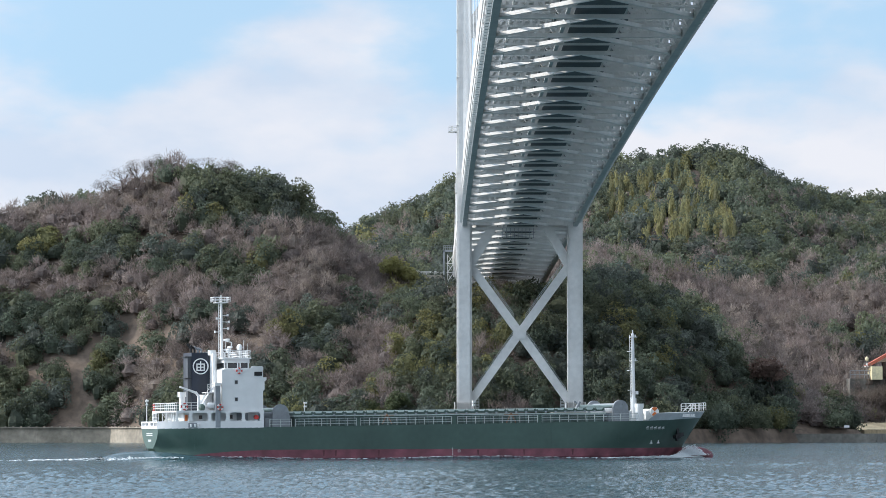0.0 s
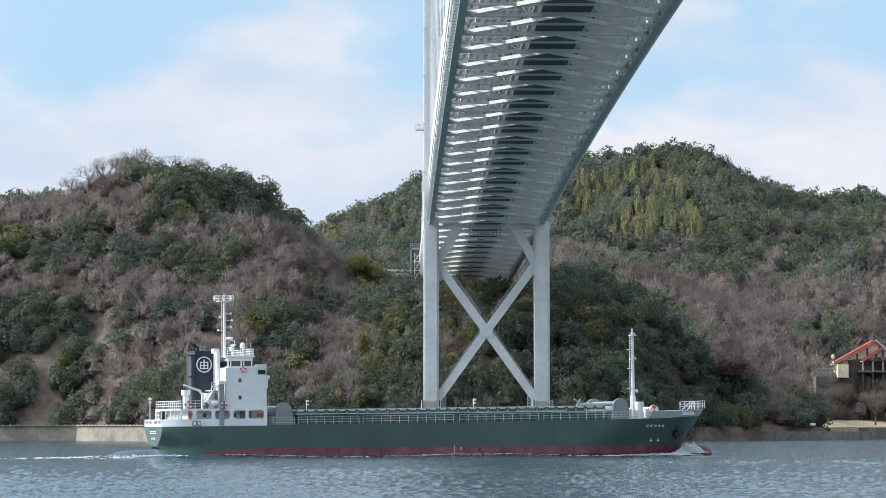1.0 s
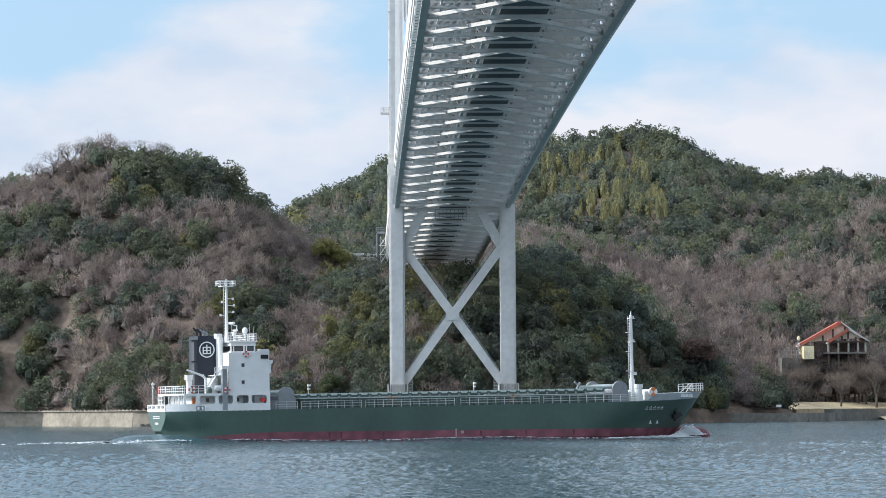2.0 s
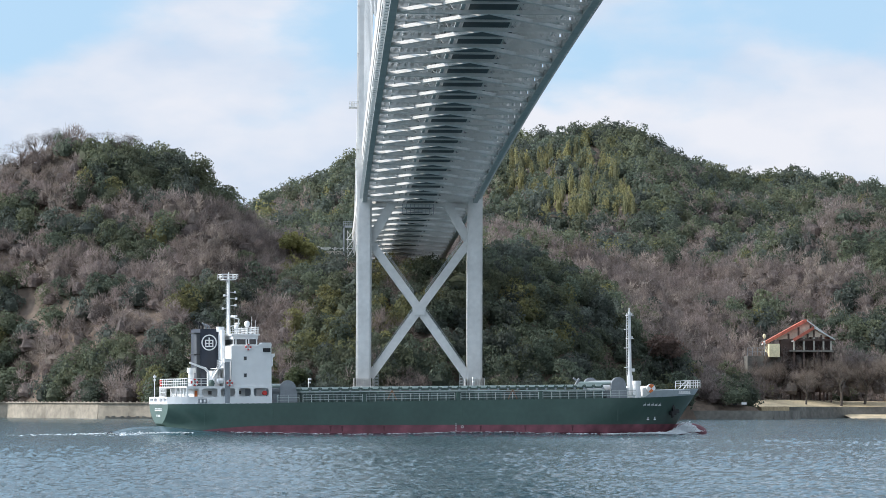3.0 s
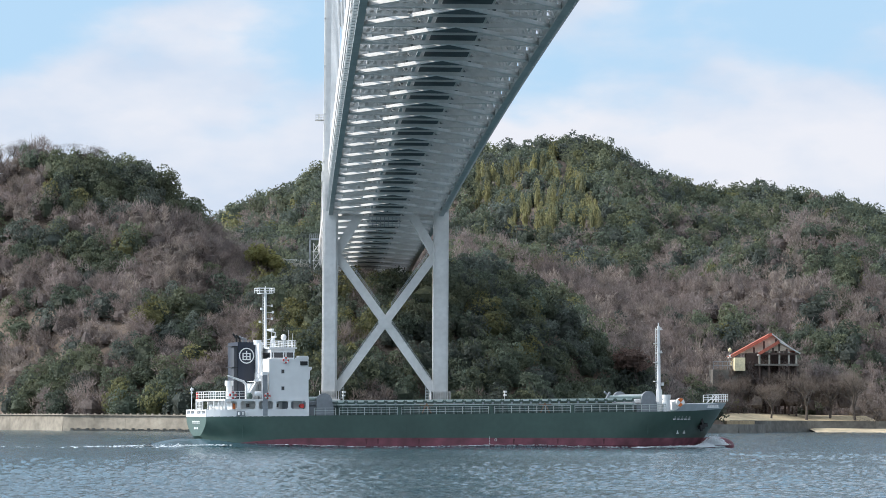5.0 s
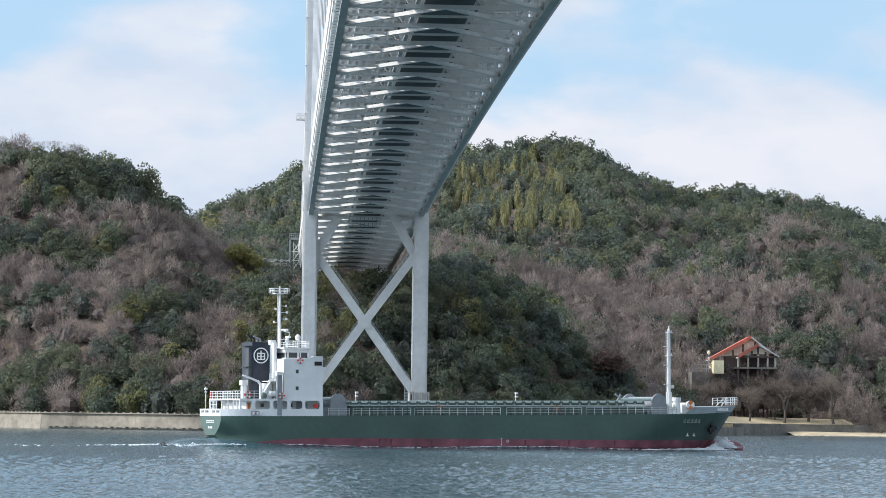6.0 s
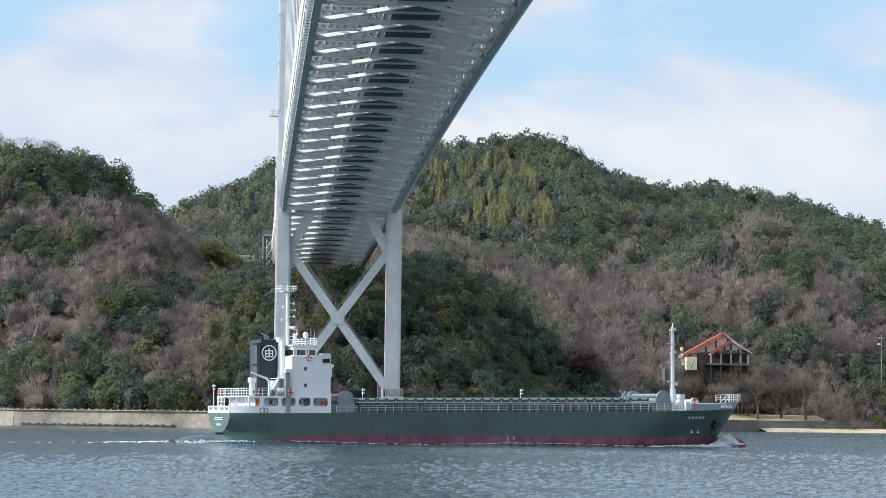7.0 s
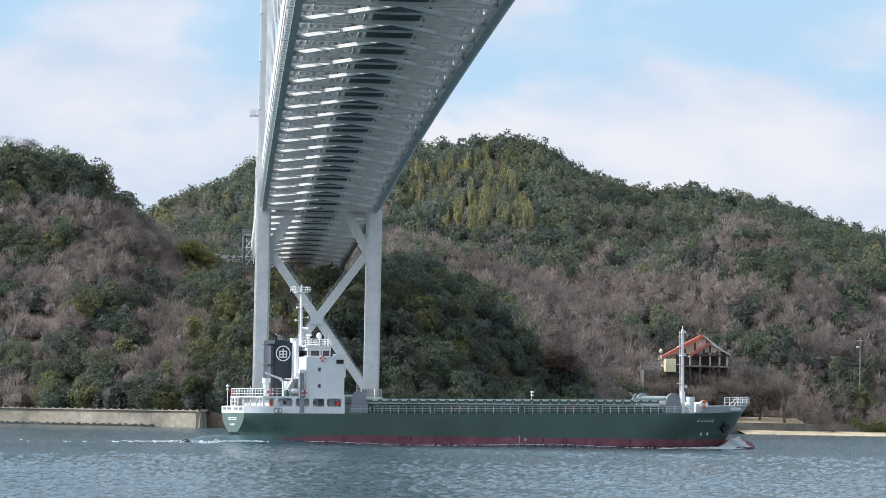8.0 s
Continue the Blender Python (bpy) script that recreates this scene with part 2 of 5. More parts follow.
def grid_mesh(name, xs, ys, height, mat):
    X, Y = np.meshgrid(xs, ys)
    Z = height(X, Y)
    v = np.stack([X, Y, Z], -1).reshape(-1, 3)
    nx, ny = len(xs), len(ys)
    i = (np.arange(ny - 1)[:, None] * nx + np.arange(nx - 1)[None]).reshape(-1)
    f = np.stack([i, i + 1, i + nx + 1, i + nx], 1)
    me = bpy.data.meshes.new(name)
    me.from_pydata(v.tolist(), [], f.tolist())
    me.polygons.foreach_set("use_smooth", [True] * len(me.polygons))
    me.materials.append(mat)
    return me


ground_ys = np.concatenate([np.arange(660, 1000, 5.0), np.arange(1000, 1600, 12.0), np.arange(1600, 3400, 60.0)])
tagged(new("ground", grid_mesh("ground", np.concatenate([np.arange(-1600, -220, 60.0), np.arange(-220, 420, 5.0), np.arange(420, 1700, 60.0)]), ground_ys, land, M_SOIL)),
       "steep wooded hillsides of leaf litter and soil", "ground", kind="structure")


def sea_height(x, y):
    """Short choppy tidal waves, with smoother and rougher patches."""
    x, y = np.asarray(x, float), np.asarray(y, float)
    z = 0
    for k, (l, a, d) in enumerate(((23, 0.006, 0.3), (11, 0.008, -0.9), (6.1, 0.014, 1.0), (3.7, 0.022, -0.7), (2.3, 0.028, 0.9), (1.5, 0.030, -1.1), (1.0, 0.026, 0.5), (0.7, 0.020, -0.4), (0.5, 0.012, 0.9))):
        ph = 2 * math.pi / l * (x * math.sin(d) + y * math.cos(d))
        z = z + a * np.sin(ph + 2.0 * np.sin(x / (l * 2.1) + k) + 1.7 * np.sin(y / (l * 2.7) - x / (l * 4) + 2 * k))
    rough = 0.55 + 0.45 * np.sin(x / 31 + 1.9 * np.sin(y / 47)) * np.sin(y / 38 + 0.6 * np.sin(x / 22))
    return 1.15 * z * (0.35 + 1.0 * rough)


def sea_mesh():
    """One sheet: fine where the strait is open to view, coarse out to the horizon."""
    ds = [-600.0, -60.0, 20.0, 90.0]
    d = 104.0
    while d < 900:
        ds.append(d)
        d += max(0.42, d * d / 42000.0)
    ds += [1200.0, 2200.0, 4800.0]
    cols = np.concatenate([[-8.0, -2.0, -0.6], np.linspace(-0.20, 0.27, 640), [0.7, 2.0, 8.0]])
    D, C = np.meshgrid(np.array(ds), cols, indexing="ij")
    X, Y = C * np.maximum(np.abs(D), 300.0 * (D < 100) + 1), D
    Z = np.where((Y > 100) & (Y < 900) & (C > -0.3) & (C < 0.4), sea_height(X, Y), 0.0)
    ny, nx = D.shape
    i = (np.arange(ny - 1)[:, None] * nx + np.arange(nx - 1)[None]).reshape(-1)
    me = bpy.data.meshes.new("water")
    v = np.stack([X, Y, Z], -1).reshape(-1, 3).astype(np.float32)
    f = np.stack([i, i + 1, i + nx + 1, i + nx], 1).astype(np.int32)
    me.vertices.add(len(v))
    me.vertices.foreach_set("co", v.ravel())
    me.loops.add(f.size)
    me.loops.foreach_set("vertex_index", f.ravel())
    me.polygons.add(len(f))
    me.polygons.foreach_set("loop_start", np.arange(0, f.size, 4, dtype=np.int32))
    me.polygons.foreach_set("use_smooth", np.ones(len(f), bool))
    me.update(calc_edges=True)
    me.materials.append(M_WATER)
    return me


tagged(new("water", sea_mesh()), "rippled blue-grey tidal strait", "water", kind="structure")
bank = Shape().prism([(-9, -8), (3.2, -8), (2.4, 1.9), (2.0, 2.0), (-9, 2.0)], -400, 400, "x")
tagged(new("pavement", bank.mesh("pavement", M_CONCRETE)), "concrete quay on the near shore", "quay", kind="structure")
tagged(new("near_ground", grid_mesh("near_ground", np.arange(-400, 401, 20.0), np.arange(-600, -8, 16.0), lambda X, Y: 1.9 + np.clip(-9 - Y, 0, 999) * 0.06 + 1.5 * np.sin(X * 0.03) * np.clip(-9 - Y, 0, 60) / 60, M_SOIL)),
       "grassy rising ground behind the quay", "ground", kind="structure")

# ---- woods ----
rng = np.random.default_rng(4)


def lumpy_dome(r, squash, size, rings=4, around=8):
    """Filler for the inside of a crown: a closed, lumpy dome of triangles."""
    rows = []
    for j in range(rings + 1):
        a = 0.02 + j / rings * 2.3
        rows.append([(math.sin(a) * math.cos(2 * math.pi * i / around), math.sin(a) * math.sin(2 * math.pi * i / around), math.cos(a)) for i in range(around)])
    p = np.array(rows) * size * r.uniform(0.75, 1.12, (rings + 1, around, 1))
    p[..., 2] *= squash
    out = []
    for j in range(rings):
        for i in range(around):
            q = [p[j, i], p[j + 1, i], p[j + 1, (i + 1) % around], p[j, (i + 1) % around]]
            out += [[q[0], q[1], q[2]], [q[0], q[2], q[3]]]
    return np.array(out)


def unit(v):
    return v / np.linalg.norm(v, axis=1)[:, None]


def boughs(r, count):
    """Boughs that make up a crown: centres spread over an uneven dome, and their radii."""
    d = r.normal(size=(count, 3))
    d[:, 2] = np.abs(d[:, 2]) * 1.25 - 0.45
    return unit(d) * r.uniform(0.45, 0.76, (count, 1)) * (1, 1, 1.1), r.uniform(0.26, 0.48, count)


def leaf_cloud(n, size, squash, seed, twigs=False, core=True):
    """Triangles of one crown about one metre in radius, as an (n, 3, 3) array with a tone for each: tufts of leaves on uneven boughs, or bare twigs fanning up."""
    r = np.random.default_rng(seed)
    centre, reach = boughs(r, 17 if twigs else 16)
    own = r.choice(len(reach), n, p=reach ** 2 / (reach ** 2).sum())
    bright = r.uniform(0.78, 1.2, len(reach))[own]
    if twigs:
        d = unit(unit(r.normal(size=(n, 3))) * 0.9 + unit(centre)[own] * 0.6 + (0, 0, 0.35))
        a = centre[own] + d * (reach[own] * r.uniform(0.1, 0.95, n))[:, None]
        b = a + (d * 0.8 + r.normal(size=(n, 3)) * 0.42 + (0, 0, 0.35)) * r.uniform(0.10, 0.26, (n, 1))
        side = unit(np.cross(d, r.normal(size=(n, 3)))) * size * 0.26
        tris = np.stack([a - side, a + side, b], 1)
        tone = bright * r.uniform(0.75, 1.2, n)
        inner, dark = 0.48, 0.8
    else:
        d = r.normal(size=(n, 3)) + unit(centre)[own] * 0.7
        d[:, 2] += 0.35
        d = unit(d)
        c = centre[own] + d * (reach[own] * r.uniform(0.72, 1.12, n))[:, None]
        nrm = d + r.normal(size=(n, 3)) * 0.55
        u = unit(np.cross(nrm, r.normal(size=(n, 3))))
        w = unit(np.cross(nrm, u))
        s = size * r.uniform(0.55, 1.35, (n, 1))
        tris = np.stack([c + u * s, c - u * s * 0.5 + w * s * 0.9, c - u * s * 0.5 - w * s * 0.9], 1)
        tone = bright * r.uniform(0.8, 1.2, n)
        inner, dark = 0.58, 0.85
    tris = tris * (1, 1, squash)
    # the filler dome's tone is lowered to put shade into the crown's depth
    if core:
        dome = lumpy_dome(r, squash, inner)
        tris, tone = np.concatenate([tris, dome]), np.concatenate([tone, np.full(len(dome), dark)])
    return tris, tone


def foliage_mesh(name, tris, tint):
    """All triangles as one mesh, tinted triangle by triangle."""
    n = len(tris)
    me = bpy.data.meshes.new(name)
    me.vertices.add(n * 3)
    me.loops.add(n * 3)
    me.polygons.add(n)
    me.vertices.foreach_set("co", tris.astype(np.float32).ravel())
    me.loops.foreach_set("vertex_index", np.arange(n * 3, dtype=np.int32))
    me.polygons.foreach_set("loop_start", np.arange(0, n * 3, 3, dtype=np.int32))
    me.update(calc_edges=True)
    a = me.attributes.new("tint", "FLOAT_COLOR", "POINT")
    a.data.foreach_set("color", np.repeat(np.concatenate([tint, np.ones((n, 1))], 1), 3, 0).astype(np.float32).ravel())
    me.materials.append(M_LEAF)
    return me


def patch(x, y, s, seed):
    """A smooth field between 0 and 1."""
    v = sum(np.sin(x / s * (1 + 0.6 * k) + y / s * (0.7 - 0.3 * k) + seed * (k + 1)) * np.sin(y / s * (1.1 + 0.4 * k) - x / s * 0.4 + seed * 2.3 * k) / (1 + 0.4 * k) for k in range(4))
    return 0.5 + 0.25 * v


GREENS = np.array([(0.112, 0.136, 0.098), (0.122, 0.142, 0.094), (0.142, 0.156, 0.096), (0.108, 0.126, 0.104)])
BROWNS = np.array([(0.262, 0.216, 0.194), (0.236, 0.196, 0.180), (0.286, 0.238, 0.204), (0.250, 0.202, 0.184)])
BAMBOO = np.array([(0.25, 0.238, 0.115), (0.285, 0.265, 0.12), (0.20, 0.20, 0.105)])
WARM = np.array([(0.185, 0.185, 0.085), (0.215, 0.205, 0.09)])


def plant(spacing, x0, x1, y0, y1, keep, leaves, twigs, leaf_size, radius):
    """Trees on a jittered grid: (position, radius, kind) -> triangles by kind."""
    out = {"evergreen": [], "bare": [], "bamboo": []}
    tints = {"evergreen": [], "bare": [], "bamboo": []}
    gx, gy = np.meshgrid(np.arange(x0, x1, spacing), np.arange(y0, y1, spacing))
    x = gx.ravel() + rng.uniform(-0.6, 0.6, gx.size) * spacing
    y = gy.ravel() + rng.uniform(-0.6, 0.6, gx.size) * spacing
    z = land(x, y)
    ok = keep(x, y, z) & (z > 1.5)
    x, y, z = x[ok], y[ok], z[ok]
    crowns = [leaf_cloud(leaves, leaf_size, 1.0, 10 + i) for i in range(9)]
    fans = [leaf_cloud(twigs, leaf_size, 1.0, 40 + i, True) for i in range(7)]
    for i in range(len(x)):
        kind = kind_of(x[i], y[i], z[i])
        r = radius * (0.7 + 0.6 * rng.beta(1.6, 2.2))
        if -112 < x[i] < -84 and z[i] > 66 and y[i] < 1000:
            kind, r = "bare", r * 0.72  # low scrub on the hilltop
        a = rng.uniform(0, 2 * math.pi)
        c, s = math.cos(a), math.sin(a)
        turn = np.array([[c, -s, 0], [s, c, 0], [0, 0, 1]]) * (r * rng.uniform(0.8, 1.15, (1, 3)) * (1, 1, 1.05)).T
        tall = 0.44
        if kind == "bare":
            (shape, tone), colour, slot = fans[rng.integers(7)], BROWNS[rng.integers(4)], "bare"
        elif kind == "bamboo":
            (shape, tone), colour, slot = crowns[rng.integers(9)], BAMBOO[rng.integers(3)], "bamboo"
            shape, tall = shape * (0.36, 0.36, 1.2), 0.8
        else:
            (shape, tone), slot = crowns[rng.integers(9)], "evergreen"
            colour = WARM[rng.integers(2)] if kind == "warm" else GREENS[rng.integers(4)]
        out[slot].append(shape @ turn.T + (x[i], y[i], z[i] + r * tall * rng.uniform(0.85, 1.12)))
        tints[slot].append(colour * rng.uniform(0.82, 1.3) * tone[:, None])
    return out, tints


def kind_of(x, y, z):
    """What grows there: stands of one kind, ragged at their edges."""
    u = min(1.0, max(0.0, 0.5 + 1.25 * (0.4 * rng.uniform() + 0.6 * patch(x, y, 8.5, 4.4) - 0.5)))
    odd = rng.uniform()
    if y > 1150 and y < 1440 and 72 + (y - 1150) * 0.03 < x < 134 and 84 < z < 129 and patch(x, y, 22, 3.1) > 0.28:
        return "bamboo" if u < 0.68 else "evergreen"
    brown = patch(x, y, 30, 1.7)
    if y < 1000:
        if x > 95:
            p = (0.42 + 0.45 * (brown > 0.45)) * (1 if z < 32 else 0.75)
        elif x > 30:
            p = 0.04
        elif x > -14:
            p = 0.28
        elif z > 60:
            p = 0.75 if x < -80 else 0.06          # evergreen cap on the hill, bare wood on its shoulder
        elif x < -88 and (z > 48 or z < 38):
            p = 0.18
        elif x < -28 and z < 34:
            p = 0.22 + 0.3 * (brown > 0.55)
        else:
            p = 0.45 + 0.42 * (brown > 0.40)
        # yellow-green share raised on the cape's left half to put its sunlight into colour
        return "bare" if u < p else ("warm" if odd > (0.68 if -18 < x < 18 and z > 10 else 0.94) else "evergreen")
    p = 0.78 if brown > 0.45 else 0.42
    if y > 1200:
        p = 0.10 if z > 110 else 0.35 * (brown > 0.5) + 0.08
    return "bare" if u < p else ("warm" if odd > 0.965 else "evergreen")


def in_view(x, y):
    return (x / y > -0.175) & (x / y < 0.245)


def on_slide(x, y, z):
    """The bare earth slide above the sea wall."""
    return (x > -107 + 0.15 * (z - 5)) & (x < -98 - 0.25 * (z - 5)) & (z < 22)


def woods():
    got = {"evergreen": [], "bare": [], "bamboo": []}
    tone = {"evergreen": [], "bare": [], "bamboo": []}
    clear = lambda x, y, z: ~((abs(x - 147) < 12) & (y > 896) & (y < 915)) & ~((x > 130) & (x < 172) & (y < 899)) & ~((x < -4) & (y < 707 + np.clip(-21 - x, 0, 41) * 0.585))
    belts = [
        (4.9, -160, 215, 708, 900, lambda x, y, z: in_view(x, y) & (z > 3.6) & ~((x > 30) & (x < 110) & (y > 830)) & ~((x > -4.5) & (x < 40) & (z > 38)) & ~on_slide(x, y, z) & clear(x, y, z) & ~((x < 30) & (y > 874)), 790, 660, 0.067, 5.0),
        (6.2, -40, 290, 900, 1100, lambda x, y, z: in_view(x, y) & (x > 30) & clear(x, y, z), 450, 450, 0.082, 5.5),
        (7.4, -110, 380, 1100, 1520, lambda x, y, z: in_view(x, y) & (z > 62), 210, 200, 0.105, 5.8),
        (17, -450, -230, 2000, 2420, lambda x, y, z: in_view(x, y) & (z > 120), 120, 120, 0.14, 9),
    ]
    for belt in belts:
        out, tints = plant(*belt)
        for k in got:
            got[k] += out[k]
            tone[k] += tints[k]
    # a screen of leafless trees below the pavilion
    for i, x in enumerate(np.arange(132, 174, 1.9)):
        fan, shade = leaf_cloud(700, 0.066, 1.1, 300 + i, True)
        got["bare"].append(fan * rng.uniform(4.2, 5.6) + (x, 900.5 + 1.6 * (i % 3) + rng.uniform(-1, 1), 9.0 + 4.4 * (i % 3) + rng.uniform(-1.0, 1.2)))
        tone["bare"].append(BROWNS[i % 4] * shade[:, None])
    for k, name, label in (("evergreen", "evergreen_woodland", "dark green broadleaf evergreen trees covering the hills"),
                           ("bare", "bare_woodland", "leafless grey-brown winter trees on the slopes"),
                           ("bamboo", "bamboo_grove", "yellow-green bamboo grove on the far hill")):
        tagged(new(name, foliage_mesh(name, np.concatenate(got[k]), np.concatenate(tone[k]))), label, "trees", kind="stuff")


woods()
# ---- suspension bridge ----
def railing(points, height, bars=3, gap=1.15, r=0.03):
    """Posts and rails along a line of points."""
    sh = Shape()
    for a, b in zip(points, points[1:]):
        a, b = Vector(a), Vector(b)
        n = max(1, round((b - a).length / gap))
        for i in range(n + 1):
            p = a.lerp(b, i / n)
            sh.bar(p, p + Vector((0, 0, height)), 2 * r, 2 * r, (1, 0, 0))
        for k in range(1, bars + 1):
            up = Vector((0, 0, height * k / bars))
            sh.bar(a + up, b + up, 2 * r, 2 * r)
    return sh


def ladder(x, y, z0, z1, w=0.35, r=0.025):
    sh = Shape()
    for s in (0, 1):
        sh.bar((x + s * w, y, z0), (x + s * w, y, z1), 2 * r, 2 * r)
    for i in range(int((z1 - z0) / 0.35)):
        sh.bar((x, y, z0 + 0.2 + i * 0.35), (x + w, y, z0 + 0.2 + i * 0.35), 2 * r, 2 * r)
    return sh


HALF, PANEL, DEPTH = 12.9, 17.1, 9.0
BRIDGE = pose(17.85, 658, 0, 0, 0, 0.3)


def soffit(v):
    """Height of the bottom chords, v metres beyond the tower."""
    return np.where(np.asarray(v) < 0, 55.5 - 5.1e-5 * (v + 308.0) ** 2, 50.66 - 0.018 * np.asarray(v))


def build_bridge():
    bridge = thing("suspension_bridge", "pale grey steel suspension bridge deck with truss girder over the strait", "bridge", BRIDGE)
    nodes = [-11.0 - PANEL * i for i in range(-15, 40)]
    nodes = sorted(nodes)
    # cross frame: deep bottom strut, web members and top girder
    cf = Shape().box(-HALF, -0.3, 0.15, HALF, 0.3, 0.68)
    cf.box(-HALF - 0.4, -0.4, DEPTH - 1.6, HALF + 0.4, 0.4, DEPTH + 0.2)
    for s in (-1, 1):
        for x0, x1 in ((12.4, 8.5), (4.6, 8.5), (4.6, 0.4)):
            cf.bar((s * x0, 0, 0.9), (s * x1, 0, DEPTH - 1.4), 0.45, 0.45)
    cross = cf.mesh("cross_frame", M_BRIDGE)
    half = Shape().box(-HALF, -0.16, 0.3, HALF, 0.16, 0.6).mesh("sway_strut", M_BRIDGE)
    brace = {}
    for s in (-1, 1):
        b = Shape().bar((s * (HALF - 0.4), 0, 0.45), (s * 0.3, -PANEL + 0.5, 0.4), 0.5, 0.52)
        brace[s] = b.mesh("lateral_brace", M_BRIDGE)
    post = Shape().box(-0.35, -0.35, 0.9, 0.35, 0.35, DEPTH - 0.6).mesh("truss_post", M_BRIDGE)
    diag = {}
    for k in (0, 1):
        a, b = ((0, 0, 0.7), (0, PANEL / 2, DEPTH - 0.5)) if k == 0 else ((0, PANEL / 2, DEPTH - 0.5), (0, PANEL, 0.7))
        diag[k] = Shape().bar(a, b, 0.6, 0.7, (1, 0, 0)).mesh("truss_diagonal", M_BRIDGE)
    lattice = []
    for s in (-1, 1):
        lat = Shape().box(min(s * 12.4, s * 5), -0.12, 2.2, max(s * 12.4, s * 5), 0.12, 2.4)
        for k in range(7):
            x = s * (12.2 - 1.0 * k)
            lat.bar((x, 0, 0.6), (x - s * 0.7, 0, 2.25), 0.2, 0.22)
        lattice.append(lat.mesh("sway_lattice", M_BRIDGE))
    for i, v in enumerate(nodes):
        z = float(soffit(v))
        slope = math.degrees(math.atan2(float(soffit(v + PANEL)) - z, PANEL))
        at = pose(0, v, z, slope)
        part("cross_frame", cross, None, bridge, m=at)
        if i + 1 < len(nodes):
            for s in (-1, 1):
                part("truss_post", post, None, bridge, m=pose(s * HALF, v, z))
                for k in (0, 1):
                    part("truss_diagonal", diag[k], None, bridge, m=pose(s * HALF, v, z, slope))
            for mesh in lattice:
                part("sway_lattice", mesh, None, bridge, m=pose(0, v + PANEL * 0.5, float(soffit(v + PANEL / 2))))
            for mesh in lattice:
                part("sway_lattice", mesh, None, bridge, m=pose(0, v + PANEL * 0.96, float(soffit(v + PANEL * 0.96))))
            part("sway_strut", half, None, bridge, m=pose(0, v + PANEL / 2, float(soffit(v + PANEL / 2))))
        if i:
            for s in (-1, 1):
                part("lateral_brace", brace[s], None, bridge, m=at)
    # long members follow the vertical curve in panel lengths
    vs = [nodes[0]] + nodes[1:]
    def run(name, xs, z0, w, h, mat, label=""):
        for x in xs:
            for a, b in zip(vs, vs[1:]):
                part(name, Shape().bar((x, a, float(soffit(a)) + z0), (x, b, float(soffit(b)) + z0), w, h), mat, bridge, label)
    run("bottom_chord", (-HALF, HALF), 0.45, 1.0, 1.1, M_CHORD, "grey-green bottom chord")
    run("top_chord", (-HALF, HALF), DEPTH - 0.2, 0.9, 1.0, M_BRIDGE)
    run("stringer", (-10, -8, -6, -4, -2, 2, 4, 6, 8, 10), DEPTH + 0.1, 0.3, 0.8, M_BRIDGE)
    run("deck_slab", (-6.55, 6.55), DEPTH + 0.85, 10.5, 0.5, M_CHORD, "grey roadway slab")
    run("service_pipe", (-10.6, 3.9, 10.6), 1.5, 0.25, 0.25, M_BRIDGE)
    run("inspection_rail", (-4.6, 4.9), 2.2, 0.25, 0.5, M_DARKSTEEL)
    beam = Shape().box(-HALF, -0.16, DEPTH - 1.1, HALF, 0.16, DEPTH - 0.35).mesh("floor_beam", M_BRIDGE)
    for a, b in zip(vs, vs[1:]):
        for k in range(4):
            v = a + (b - a) * (k + 0.5) / 4
            part("floor_beam", beam, None, bridge, m=pose(0, v, float(soffit(v))))
    run("edge_fascia", (-13.4, 13.4), DEPTH + 2.2, 0.25, 3.4, M_BRIDGE)
    run("walkway_grating", (0.6,), 1.25, 6.4, 0.1, M_DARKSTEEL, "dark open grating below the median")
    run("cable_tray", (-3.6,), 0.9, 0.5, 0.35, M_CHORD)
    # brackets along the bottom chords
    br = Shape().prism([(-0.35, 0.7), (0.45, 0.7), (0.45, 0.1), (0.1, -0.4), (-0.35, -0.4)], -0.3, 0.3).mesh("chord_bracket", M_CHORD)
    v = -11.0
    while v > -340:
        for s in (-1, 1):
            part("chord_bracket", br, None, bridge, m=pose(s * (HALF + 0.75), v, float(soffit(v)) + 0.35))
        v -= PANEL / 6
    # hangers and main cables
    def cable_z(v):
        return 133 - 62.0 * (1 - ((v + 385) / 385.0) ** 2) if v < 0 else 133 - 0.32 * v
    for s in (-1, 1):
        c = Shape()
        pts = list(np.arange(-640, 271, 14))
        for a, b in zip(pts, pts[1:]):
            c.tube((s * HALF, a, cable_z(a)), (s * HALF, b, cable_z(b)), 0.31, n=6)
        part("main_cable", c, M_WHITE, bridge)
        for v in nodes:
            if v < 215:
                h = Shape()
                for o in (-0.3, 0.3):
                    h.tube((s * (HALF + 0.3), v + o, float(soffit(v)) + DEPTH), (s * HALF, v + o, cable_z(v)), 0.05, n=5)
                part("hanger", h, M_WHITE, bridge)
    return bridge


